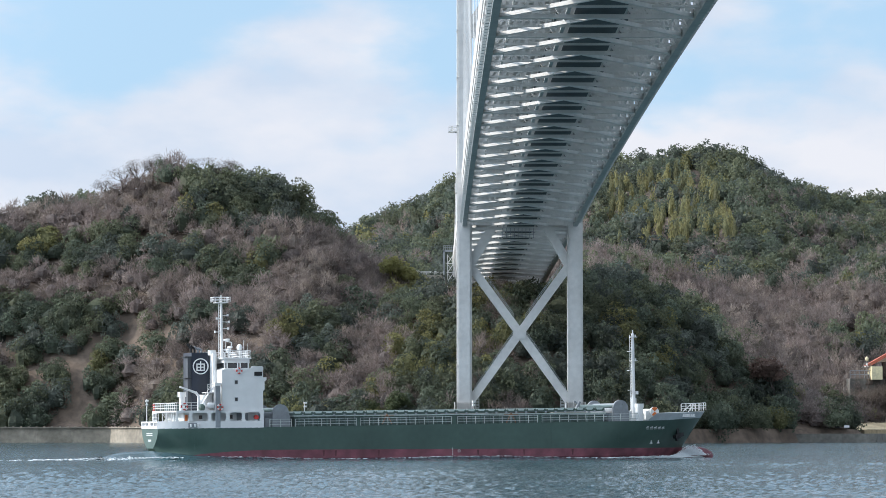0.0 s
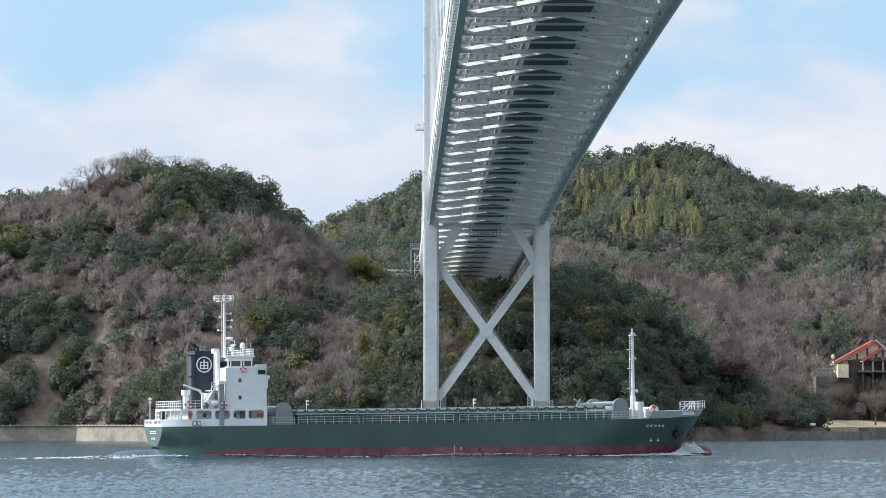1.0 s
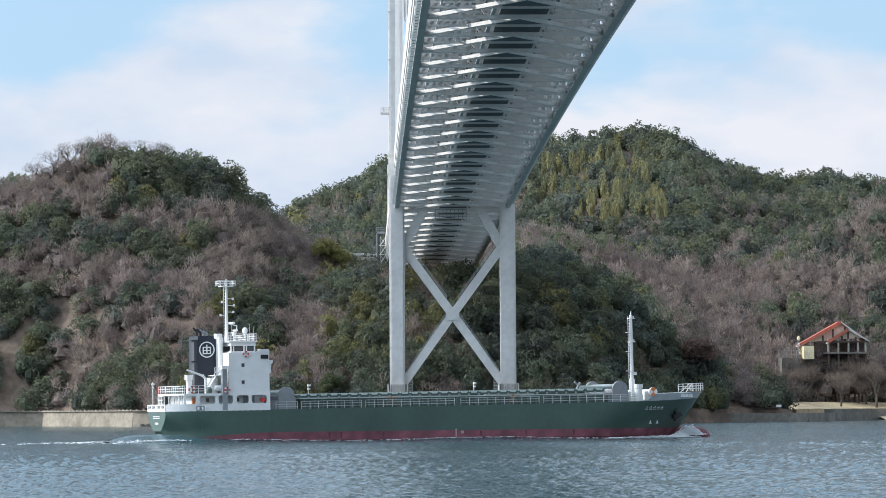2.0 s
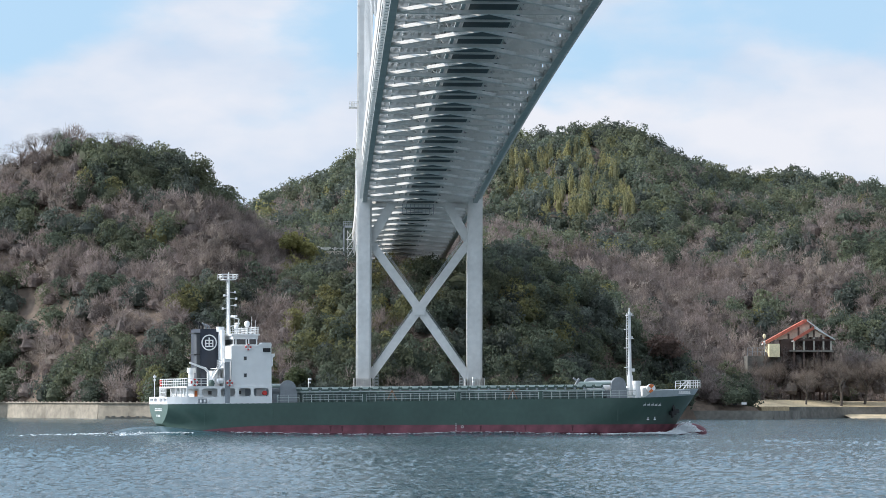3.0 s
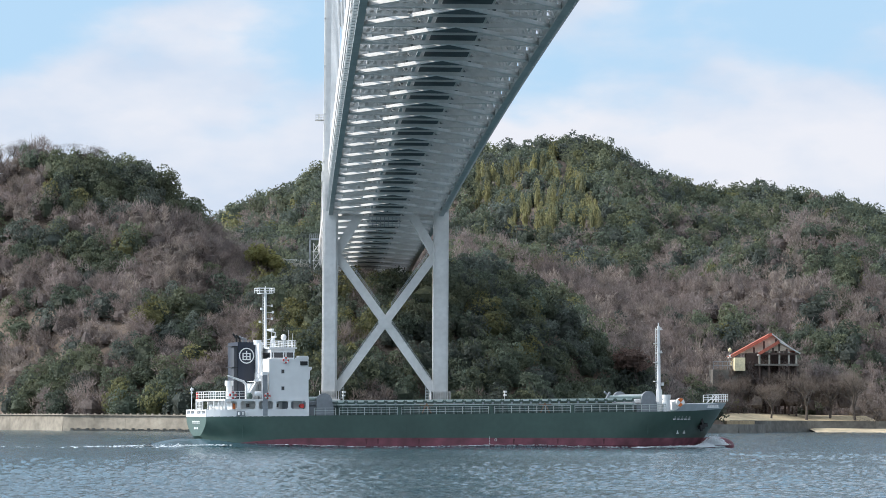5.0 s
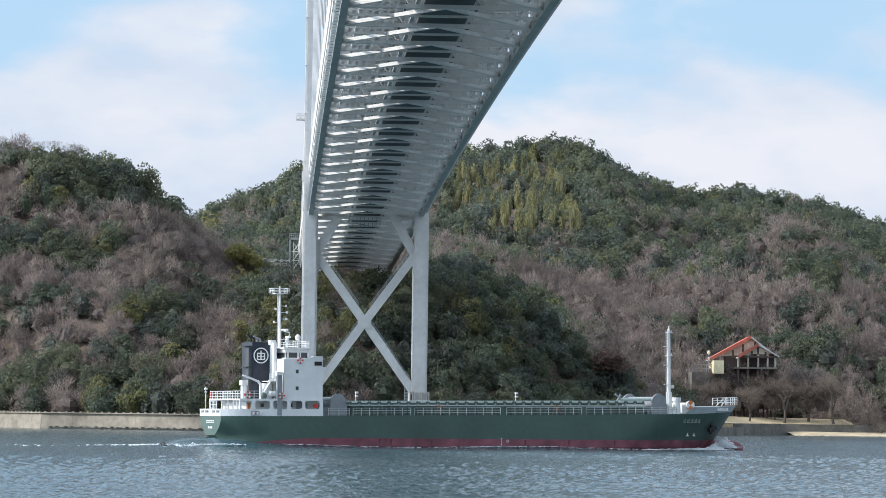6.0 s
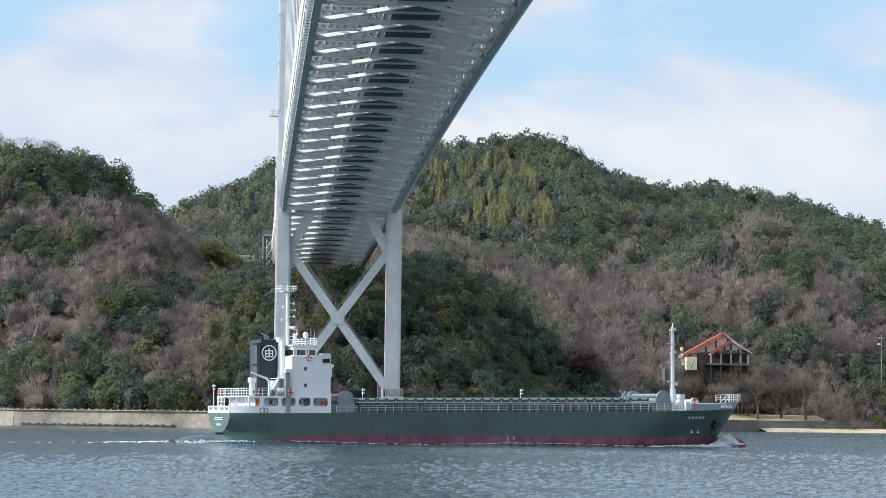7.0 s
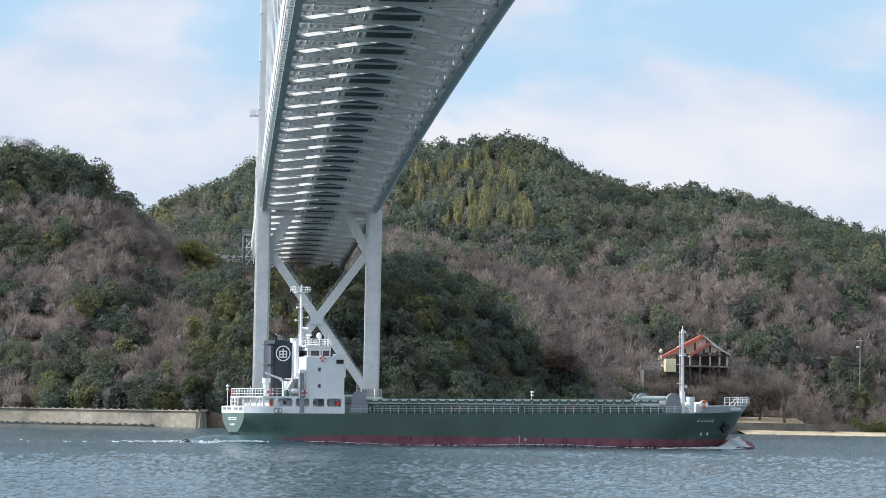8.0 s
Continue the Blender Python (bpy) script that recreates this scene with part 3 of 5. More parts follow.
def build_tower():
    t = thing("bridge_tower", "pale grey steel bridge tower with crossed bracing between two legs", "tower", BRIDGE)
    zb, zt = 7.6, 136.0
    for s in (-1, 1):
        leg = Shape()
        # notched box section
        leg.prism([(-1.35, -2.6), (1.35, -2.6), (1.35, -2.2), (1.75, -2.2), (1.75, 2.2), (1.35, 2.2), (1.35, 2.6), (-1.35, 2.6), (-1.35, 2.2), (-1.75, 2.2), (-1.75, -2.2), (-1.35, -2.2)], zb, zt, "z")
        for z in np.arange(18.3, 130, 11.2):
            part("field_splice", Shape().box(-1.79, -2.63, z, 1.79, 2.63, z + 0.12), M_BRIDGE, t, m=pose(s * 12.9, 0, 0))
        lo = part("leg", leg, M_BRIDGE, t, m=pose(s * 12.9, 0, 0))
        foot = Shape().box(-2.5, -3.3, zb, 2.5, 3.3, zb + 0.35)
        part("base_plate", foot, M_BRIDGE, lo)
        for i in range(9):
            part("base_stiffener", Shape().box(-2.2 + i * 0.55 - 0.07, -3.1, zb + 0.35, -2.2 + i * 0.55 + 0.07, 3.1, zb + 2.3), M_BRIDGE, lo)
        pier = Shape().prism([(-5.5, -6), (5.5, -6), (5.5, 6), (-5.5, 6)], -6, zb, "z")
        part("pier", pier, M_CONCRETE, t, "concrete pier in the water", m=pose(s * 12.9, 0, 0))
    for s in (-1, 1):
        part("diagonal_brace", Shape().bar((s * 11.4, 0, 10.2), (s * 0.5, 0, 25.3), 1.95, 1.9, (0, 1, 0)), M_BRIDGE, t)
        part("diagonal_brace", Shape().bar((s * 0.5, 0, 26.6), (s * 11.4, 0, 41.5), 1.95, 1.9, (0, 1, 0)), M_BRIDGE, t)
        part("knee_brace", Shape().bar((s * 11.4, 0, 42.0), (s * 6.5, 0, 50.4), 2.1, 2.0, (0, 1, 0)), M_BRIDGE, t)
        for z0, z1 in ((64, 98), (98, 132)):
            part("diagonal_brace", Shape().bar((s * 11.4, 0, z0), (-s * 11.4, 0, z1), 2.2, 1.9, (0, 1, 0)), M_BRIDGE, t)
    part("navigation_platform", Shape().box(-16.6, -1.6, 72.9, -14.65, 1.2, 73.15).box(-16.1, -0.6, 73.15, -15.5, 0.2, 74.4), M_BRIDGE, t)
    part("platform_rail", railing([(-16.5, -1.5, 73.15), (-14.7, -1.5, 73.15)], 1.1, 3, 0.6, 0.05), M_BRIDGE, t)
    part("wall_box", Shape().box(-15.1, -2.0, 58.6, -14.6, 0.5, 60.8), M_BRIDGE, t)
    for s in (-1, 1):
        part("brace_rail", railing([(s * 10.6, -0.9, 12.3), (s * 1.6, -0.9, 25.2)], 1.0, 2, 1.5, 0.05), M_CHORD, t)
        part("brace_rail", railing([(s * 1.4, -0.9, 29.4), (s * 10.4, -0.9, 42.1)], 1.0, 2, 1.5, 0.05), M_CHORD, t)
        part("access_ladder", ladder(s * 9.9 - 0.4, -0.6, 5.0, 12.6, 0.8, 0.07), M_CHORD, t)
    part("hung_gantry", railing([(-4.0, -3.0, 47.9), (3.2, -3.0, 47.9)], 2.4, 3, 0.9, 0.06), M_GREY, t, "dark maintenance gantry below the deck")
    part("crossing_gusset", Shape().prism([(-1.3, 24.6), (1.3, 24.6), (1.5, 26), (1.3, 27.4), (-1.3, 27.4), (-1.5, 26)], -1.25, 1.25), M_BRIDGE, t)
    part("cross_girder", Shape().box(-11.2, -0.8, 49.95, 11.2, 0.8, 50.5), M_BRIDGE, t)
    return t


build_bridge()
build_tower()
# ---- cargo ship: x towards the bow, y to port, z up from the waterline amidships ----
SHIP_START, SHIP_HEADING, SHIP_TRIM, SHIP_SPEED = (-2.76, 348.58), 19.32, 0.627, 4.543


def ship_pose(t):
    a = radians(SHIP_HEADING)
    d = SHIP_SPEED * t
    return pose(SHIP_START[0] + d * math.cos(a), SHIP_START[1] + d * math.sin(a), 0, 0, 0, SHIP_HEADING) @ pose(0, 0, 0, 0, -SHIP_TRIM, 0)


def half_breadth(x, z):
    """Half the hull's breadth at a station and height."""
    full = 6.0
    k = min(1.0, max(0.0, (z + 1.0) / 6.0))
    run_in = 14.0 + 9.0 * k          # where the bow begins to narrow
    stem = 34.4 + 0.72 * max(0.0, z)  # raked stem
    if x > run_in:
        full *= max(0.0, 1 - ((x - run_in) / (stem - run_in)) ** (1.9 + 0.9 * k)) ** 0.9
    if x < -26:
        tuck = min(1.0, max(0.0, (3.9 - z) / 2.2))
        u = (-26 - x) / 8.05
        full *= 1 - 0.32 * u ** 3.5 - 0.42 * tuck ** 2 * u ** 2.2
    if z < -0.5:
        full *= 0.9
    return max(full, 0.02)


def deck_z(x):
    return 4.1 + 0.0055 * (x + 20) + (0.25 * ((x - 28) / 10.0) ** 1.3 if x > 28 else 0)


def loft(levels, xs):
    """Hull skin between the given height lines (functions of x), both sides."""
    sh = Shape()
    n = len(xs)
    for side in (-1, 1):
        pts = []
        for lv in levels:
            for x in xs:
                z = lv(x)
                x = min(x, 34.4 + 0.72 * max(0.0, z))
                pts.append((x, side * half_breadth(x, z), z))
        sh.add(pts, [(j * n + i, j * n + i + 1, (j + 1) * n + i + 1, (j + 1) * n + i) for j in range(len(levels) - 1) for i in range(n - 1)])
    return sh


def boot(x):
    return 1.22 - 0.0087 * x - (((-20 - x) / 12.0) ** 2 * 0.85 if x < -20 else 0)


def ring(x, y, z, r, thick, n=20, arc=(0, 1)):
    """A ring facing starboard."""
    sh = Shape()
    pts = [(x + r * math.cos(2 * math.pi * (arc[0] + (arc[1] - arc[0]) * i / n)), y, z + r * math.sin(2 * math.pi * (arc[0] + (arc[1] - arc[0]) * i / n))) for i in range(n + 1)]
    for a, b in zip(pts, pts[1:]):
        sh.bar(a, b, thick, thick)
    return sh


def ball(x, y, z, r, stretch=(1, 1, 1), seg=12):
    sh = Shape()
    rows = seg // 2
    vs, fs = [], []
    for j in range(rows + 1):
        for i in range(seg):
            a, b = math.pi * j / rows, 2 * math.pi * i / seg
            vs.append((x + r * stretch[0] * math.sin(a) * math.cos(b), y + r * stretch[1] * math.sin(a) * math.sin(b), z + r * stretch[2] * math.cos(a)))
    for j in range(rows):
        for i in range(seg):
            fs.append((j * seg + i, j * seg + (i + 1) % seg, (j + 1) * seg + (i + 1) % seg, (j + 1) * seg + i))
    return sh.add(vs, fs)


def lifebuoy(parent, x, y, z, r=0.36):
    b = part("lifebuoy", ring(x, y, z, r, 0.17), M_LIFERED, parent, "red and white lifebuoy")
    for a in (0.06, 0.31, 0.56, 0.81):
        part("white_band", ring(x, y - 0.01, z, r, 0.18, 3, (a, a + 0.12)), M_WHITE, b)


def build_ship():
    ship = thing("cargo_ship", "green-hulled coastal cargo ship with white superstructure under way", "ship", ship_pose(0))
    xs = list(np.concatenate([np.linspace(-34.05, -24, 16), np.linspace(-22, 12, 12), np.linspace(14, 39, 40)]))
    keel = lambda x: -2.6 + min(1.0, max(0.0, (-27.5 - x) / 6.55)) ** 1.5 * 4.3  # the counter lifts clear of the water
    line = lambda x: max(boot(x), keel(x))
    upper = [lambda x, k=k: line(x) + (deck_z(x) - line(x)) * k for k in (0, 0.12, 0.25, 0.38, 0.5, 0.62, 0.74, 0.87, 1.0)]
    hull = part("hull", loft(upper, xs), M_HULL, ship, "dark green hull plating", smooth=True)
    lower = [lambda x, k=k: min(keel(x), boot(x)) + (boot(x) - min(keel(x), boot(x))) * k for k in (0, 0.4, 0.75, 1.0)]
    part("boot_topping", loft(lower, xs), M_RED, ship, "dull red boot topping, scuffed and stained")
    # transom
    tr = Shape()
    zs = [1.7, 1.9, 2.2, 2.6, 3.0, 3.5, deck_z(-34.05)]
    for a, b in zip(zs, zs[1:]):
        w0, w1 = half_breadth(-34.05, a), half_breadth(-34.05, b)
        tr.add([(-34.05, -w0, a), (-34.05, w0, a), (-34.05, w1, b), (-34.05, -w1, b)], [(0, 1, 2, 3)])
    part("transom", tr, M_HULL, hull)
    under = Shape()
    aft = [x for x in xs if x < -29.5]
    for a, b in zip(aft, aft[1:]):
        wa, wb = half_breadth(a, keel(a)), half_breadth(b, keel(b))
        under.add([(a, -wa, keel(a)), (a, wa, keel(a)), (b, wb, keel(b)), (b, -wb, keel(b))], [(0, 1, 2, 3)])
    part("counter", under, M_HULL, hull)
    # weld seams and strakes as thin raised lines
    for x in (-30, -21.5, -9, 3, 15, 24):
        w = half_breadth(x, 3)
        part("plate_seam", Shape().box(x - 0.03, -w - 0.02, 1.5, x + 0.03, -w + 0.01, deck_z(x) - 0.05), M_HULL, hull)
    # worn streaks in the boot topping
    worn = material("worn_red", (0.12, 0.035, 0.045), 0.7)
    for x in (-28.5, -14.4, -12.9, -7.5, 5.2, 11.2, 17.6):
        part("worn_streak", Shape().prism([(x, boot(x) - 0.1), (x + 0.3, boot(x) - 0.1), (x + 0.22, boot(x) - 0.75), (x + 0.1, boot(x) - 0.8)], -6.012, -5.99), worn, hull)
    dk = Shape()
    for a, b in zip(xs, xs[1:]):
        wa, wb = half_breadth(a, deck_z(a)), half_breadth(b, deck_z(b))
        dk.add([(a, -wa, deck_z(a)), (b, -wb, deck_z(b)), (b, wb, deck_z(b)), (a, wa, deck_z(a))], [(0, 1, 2, 3)])
    part("main_deck", dk, M_DECKGREEN, ship, "green painted steel deck")
    # bulb
    part("bulb", ball(36.5, 0, -0.2, 1.0, (3.0, 1.15, 1.25), 16), M_RED, hull, "red bulbous bow breaking the surface", smooth=True)
    # bow bulwark, pale grey
    bw = Shape()
    bx = list(np.linspace(28, 38.6, 24))
    top = lambda x: deck_z(x) + min(1.0, max(0.03, (x - 28) / 1.35)) * (0.9 - 0.012 * (x - 28))
    for s in (-1, 1):
        for a, b in zip(bx, bx[1:]):
            q = []
            for x, z in ((a, deck_z(a)), (b, deck_z(b)), (b, top(b)), (a, top(a))):
                lim = 34.4 + 0.72 * z
                q.append((min(x, lim), s * half_breadth(min(x, lim - 0.02), z), z))
            bw.add(q, [(0, 1, 2, 3)])
            bw.add([(p[0], p[1] - s * 0.12, p[2]) for p in q], [(3, 2, 1, 0)])
    part("bow_bulwark", bw, material("pale_grey_paint", (0.42, 0.46, 0.48), 0.5, vary=0.06), ship, "pale grey bulwark at the bow")
    for x in (33.6, 34.7):
        w = half_breadth(x, 4.95)
        for dx in (0, 0.3, 0.6):
            part("fairlead", Shape().box(x + dx, -w - 0.06, 4.85, x + dx + 0.2, -w + 0.1, 5.15), M_WHITE, ship)
        part("fairlead", Shape().box(x - 0.1, -w - 0.07, 4.78, x + 0.9, -w + 0.1, 4.86), M_WHITE, ship)
    part("bow_rail", railing([(35.9, -1.75, 5.5), (37.0, -1.2, 5.55), (38.4, -0.35, 5.6), (38.4, 0.35, 5.6), (37, 1.2, 5.55), (35.9, 1.75, 5.5)], 0.95, 3, 0.6, 0.035), M_WHITE, ship)
    for a, b in (((34.3, -2.3, 5.45), (35.7, -1.8, 6.4)), ((35.2, -2.0, 5.45), (36.2, -1.6, 6.4)), ((35.7, -1.8, 6.43), (37, -1.2, 6.5))):
        part("rail_stay", Shape().bar(a, b, 0.07, 0.07), M_WHITE, ship)
    # anchor in its recess
    w = half_breadth(33.2, 2.9)
    anchor = part("anchor", Shape().bar((33.1, -w - 0.15, 3.5), (33.5, -w - 0.12, 2.1), 0.35, 0.3).bar((32.8, -w - 0.2, 2.3), (34.1, -w + 0.25, 2.6), 0.5, 0.45).bar((33.0, -w - 0.2, 2.5), (33.2, -w - 0.1, 1.8), 0.3, 0.3), M_BLACK, ship, "black stockless anchor")
    part("hawse_pipe", Shape().tube((32.9, -w - 0.12, 3.6), (32.9, -w + 0.5, 4.0), 0.5, 0.45, 14), M_HULL, hull)
    # unreadable name and draught marks as bars
    for i in range(5):
        x = 27.9 + i * 0.62
        w = half_breadth(x + 0.2, 3.5)
        for k in range(3):
            part("name_bar", Shape().box(x + 0.02 * k, -w - 0.05, 3.3 + k * 0.16, x + 0.36, -w + 0.1, 3.35 + k * 0.16), M_WHITE, hull, "white lettering bar")
    for x in (28.9, 30.1):
        w = half_breadth(x, 1.7)
        part("draught_mark", Shape().box(x, -w - 0.05, 1.5, x + 0.3, -w + 0.2, 1.62).box(x + 0.1, -w - 0.05, 1.62, x + 0.2, -w + 0.2, 1.9), M_WHITE, hull)
    for i in range(5):
        part("draught_mark", Shape().box(2.0, -6.03, 0.45 + i * 0.2, 2.12, -5.98, 0.55 + i * 0.2), M_WHITE, hull)
    part("load_line", ring(2.9, -6.01, 0.95, 0.15, 0.05, 12), M_WHITE, hull)
    for i in range(5):
        for k in range(2):
            part("name_bar", Shape().box(-34.09, 1.1 - i * 0.62, 3.2 + k * 0.2, -34.03, 1.55 - i * 0.62, 3.31 + k * 0.2), M_WHITE, hull, "white lettering bar")
    for i in range(3):
        part("name_bar", Shape().box(-34.09, 0.5 - i * 0.6, 2.5, -34.03, 0.8 - i * 0.6, 2.75), M_WHITE, hull, "white lettering bar")
    # poop bulwark
    pb = Shape()
    px = list(np.linspace(-34.05, -21.65, 18))
    for s in (-1, 1):
        for a, b in zip(px, px[1:]):
            wa, wb = half_breadth(a, 4.2) + 0.02, half_breadth(b, 4.2) + 0.02
            pb.add([(a, s * wa, 4.02), (b, s * wb, 4.06), (b, s * wb, 4.92), (a, s * wa, 4.86), (a, s * (wa - 0.12), 4.02), (b, s * (wb - 0.12), 4.06), (b, s * (wb - 0.12), 4.92), (a, s * (wa - 0.12), 4.86)],
                   [(0, 1, 2, 3), (7, 6, 5, 4), (3, 2, 6, 7)])
    w = half_breadth(-34.05, 4.2)
    pb.box(-34.11, -w, 4.02, -33.95, w, 4.32)
    pb.box(-34.11, -w, 4.72, -33.95, w, 4.88)
    for a, b in ((-w, -w + 0.35), (-w + 1.75, -w + 2.1), (-w + 3.5, w - 3.5), (w - 2.1, w - 1.75), (w - 0.35, w)):
        pb.box(-34.11, a, 4.3, -33.95, b, 4.74)
    part("poop_bulwark", pb, M_WHITE, ship, "white bulwark round the stern")
    for y in (-w + 1.05, -w + 2.8, w - 1.05, w - 2.8):
        part("mooring_roller", Shape().box(-34.03, y - 0.65, 4.34, -33.85, y + 0.65, 4.46).tube((-33.9, y - 0.3, 4.4), (-33.9, y - 0.3, 4.66), 0.12).tube((-33.9, y + 0.3, 4.4), (-33.9, y + 0.3, 4.66), 0.12), M_GREY, ship)
    part("mooring_port", Shape().box(-30.8, -half_breadth(-30, 4.5) - 0.05, 4.12, -29.2, -half_breadth(-30, 4.5) + 0.1, 4.66), M_GREY, ship)
    for x in (-30.5, -30.0, -29.6):
        part("mooring_roller", Shape().tube((x, -half_breadth(-30, 4.5) - 0.08, 4.2), (x, -half_breadth(-30, 4.5) - 0.08, 4.55), 0.14), M_WHITE, ship)
    # main-deck gallery: wall with rounded openings, boat deck above
    opens = [(-32.1, -30.75), (-30.35, -28.45), (-28.05, -26.25), (-25.8, -24.3), (-23.95, -22.05)]
    edge = [-32.3] + [v for o in opens for v in o] + [-21.65]
    sides = []
    for s in (-1, 1):
        gal = Shape()
        sides.append(gal)
        y0, y1 = sorted((s * 5.98, s * 5.86))
        for a, b in zip(edge[::2], edge[1::2]):
            gal.box(a, y0, 4.86, b, y1, 5.95)
        for a, b in opens:
            gal.box(a, y0, 5.86, b, y1, 5.95)
            for x, d in ((a, 1), (b, -1)):
                for z, e in ((4.92, 1), (5.86, -1)):
                    gal.prism([(x, z), (x + d * 0.22, z), (x + d * 0.07, z + e * 0.07), (x, z + e * 0.22)], y0, y1)
    house = part("superstructure", Shape().box(-26.7, -5.9, 6.12, -21.68, 5.9, 10.95), M_WHITE, ship, "white painted deckhouse, three decks high")
    for gal in sides:
        part("gallery_wall", gal, M_WHITE, house)
    part("main_deck_house", Shape().box(-31.0, -4.6, 4.1, -22.0, 4.6, 5.93), M_WHITE, house)
    part("boat_deck", Shape().box(-32.3, -5.98, 5.95, -21.62, 5.98, 6.13), M_WHITE, house)
    for y in (-4.6, -3.3, -1.2, 1.2, 3.3, 4.6):
        part("deck_post", Shape().tube((-32.2, y, 4.1), (-32.2, y, 5.96), 0.06), M_WHITE, house)
    part("deck_brace", Shape().bar((-32.2, -3.3, 5.8), (-31.2, -3.3, 4.3), 0.07, 0.07).bar((-32.2, 1.2, 5.8), (-31.2, 1.2, 4.3), 0.07, 0.07), M_WHITE, house)
    part("poop_rail", railing([(-32.6, 4.4, 4.1), (-32.6, 2.4, 4.1)], 1.75, 4, 0.65, 0.03), M_WHITE, house)
    for x, z in ((-29.0, 5.35), (-25.3, 5.35)):
        part("port_window", Shape().box(x - 0.2, -4.66, z - 0.22, x + 0.2, -4.58, z + 0.22), M_GLASS, house)
    part("doorway", Shape().box(-24.6, -4.66, 4.9, -23.2, -4.58, 5.8), M_GREY, house)
    part("life_locker", Shape().tube((-22.45, -5.75, 5.28), (-22.45, -5.3, 5.28), 0.27, n=14), M_LIFERED, house, "round red locker")
    part("orange_gear", Shape().box(-30.9, -4.75, 4.9, -30.6, -4.62, 5.6), M_ORANGE, house)
    for z in (9.44, 7.41):
        part("port_window", Shape().box(-25.12, -5.93, z - 0.19, -24.82, -5.88, z + 0.19), M_GLASS, house)
        part("window_rim", Shape().box(-25.17, -5.92, z - 0.24, -24.77, -5.895, z + 0.24), M_GREY, house)
    # bridge wing and wheelhouse
    part("bridge_wing", Shape().prism([(-23.5, 10.9), (-21.66, 10.9), (-21.66, 11.2), (-23.0, 11.2), (-23.3, 11.08)], -5.95, -5.75), M_WHITE, house)
    part("wing_roof", Shape().box(-22.9, -5.98, 11.2, -21.75, -5.0, 11.32), M_WHITE, house)
    part("front_overhang", Shape().prism([(-21.66, 8.4), (-21.5, 8.55), (-21.5, 9.5), (-21.25, 9.7), (-21.25, 10.0), (-21.66, 10.0)], -5.9, 5.9), M_WHITE, house)
    part("side_light_screen", Shape().box(-22.75, -5.99, 10.18, -21.82, -5.9, 10.66), M_BLACK, house, "black side-light screen")
    wheel = part("wheelhouse", Shape().box(-26.1, -4.7, 10.9, -23.1, 4.7, 11.12).box(-26.1, -4.7, 11.76, -23.0, 4.7, 12.2), M_WHITE, house, "wheelhouse with a band of dark windows")
    for x in (-26.05, -25.75, -24.45, -24.15, -23.15):
        for y in (-4.66, 4.66):
            part("window_post", Shape().box(x - 0.07, y - 0.06, 11.1, x + 0.07, y + 0.06, 11.78), M_WHITE, wheel)
    for a, b in ((-26.0, -25.8), (-25.7, -24.5), (-24.4, -24.2), (-24.1, -23.2)):
        part("window_pane", Shape().box(a, -4.63, 11.1, b, -4.6, 11.78), M_GLASS, wheel)
    part("window_pane", Shape().box(-23.2, -4.6, 11.1, -23.16, 4.6, 11.78), M_GLASS, wheel)
    part("window_pane", Shape().box(-26.05, -4.6, 11.1, -26.02, 4.6, 11.78), M_GLASS, wheel)
    part("wheelhouse_roof", Shape().box(-26.4, -5.0, 12.2, -22.85, 5.0, 12.36), M_WHITE, wheel)
    part("roof_rail", railing([(-26.2, -4.9, 12.36), (-22.95, -4.9, 12.36), (-22.95, 4.9, 12.36), (-26.2, 4.9, 12.36)], 0.85, 3, 0.55, 0.025), M_WHITE, wheel)
    part("wing_rail_plate", Shape().box(-25.0, -5.94, 10.55, -23.9, -5.9, 10.98), M_WHITE, house)
    lifebuoy(house, -24.62, -6.0, 10.78, 0.3)
    for i, (x, z, h) in enumerate(((-23.35, 12.36, 1.3), (-24.75, 12.36, 0.9))):
        part("antenna_dome", ball(x, -1.5, z + h, 0.36 - 0.1 * i, (1, 1, 1.15)).tube((x, -1.5, z), (x, -1.5, z + h), 0.07), M_WHITE, wheel, smooth=True)
    for x, z in ((-22.9, 14.1), (-23.4, 14.5), (-25.6, 14.3)):
        part("whip_antenna", Shape().tube((x, -3.5, 12.3), (x, -3.5, z), 0.02, n=5), M_WHITE, wheel)
    # main mast
    mast = part("main_mast", Shape().tube((-25.2, 0, 12.3), (-25.2, 0, 19.3), 0.2, 0.15, 12).tube((-25.2, 0, 19.3), (-25.2, 0, 20.0), 0.07), M_WHITE, ship, "white tubular signal mast with platform")
    part("mast_ladder", ladder(-25.6, -0.28, 12.4, 19.2, 0.3), M_WHITE, mast)
    part("mast_platform", Shape().box(-26.0, -0.8, 19.05, -24.5, 0.8, 19.14), M_WHITE, mast)
    part("mast_rail", railing([(-26.3, -0.9, 19.14), (-24.3, -0.9, 19.14), (-24.3, 0.9, 19.14), (-26.3, 0.9, 19.14), (-26.3, -0.9, 19.14)], 0.6, 2, 0.6, 0.03), M_WHITE, mast)
    for z, l in ((17.6, 0.75), (16.8, 0.9), (16.0, 0.8), (15.6, -0.8), (17.2, -0.6)):
        part("mast_arm", Shape().bar((-25.2, 0, z), (-25.2 + l, -0.2, z - 0.05), 0.07, 0.07).box(-25.2 + l - 0.1, -0.3, z - 0.15, -25.2 + l + 0.1, -0.1, z + 0.12), M_WHITE, mast)
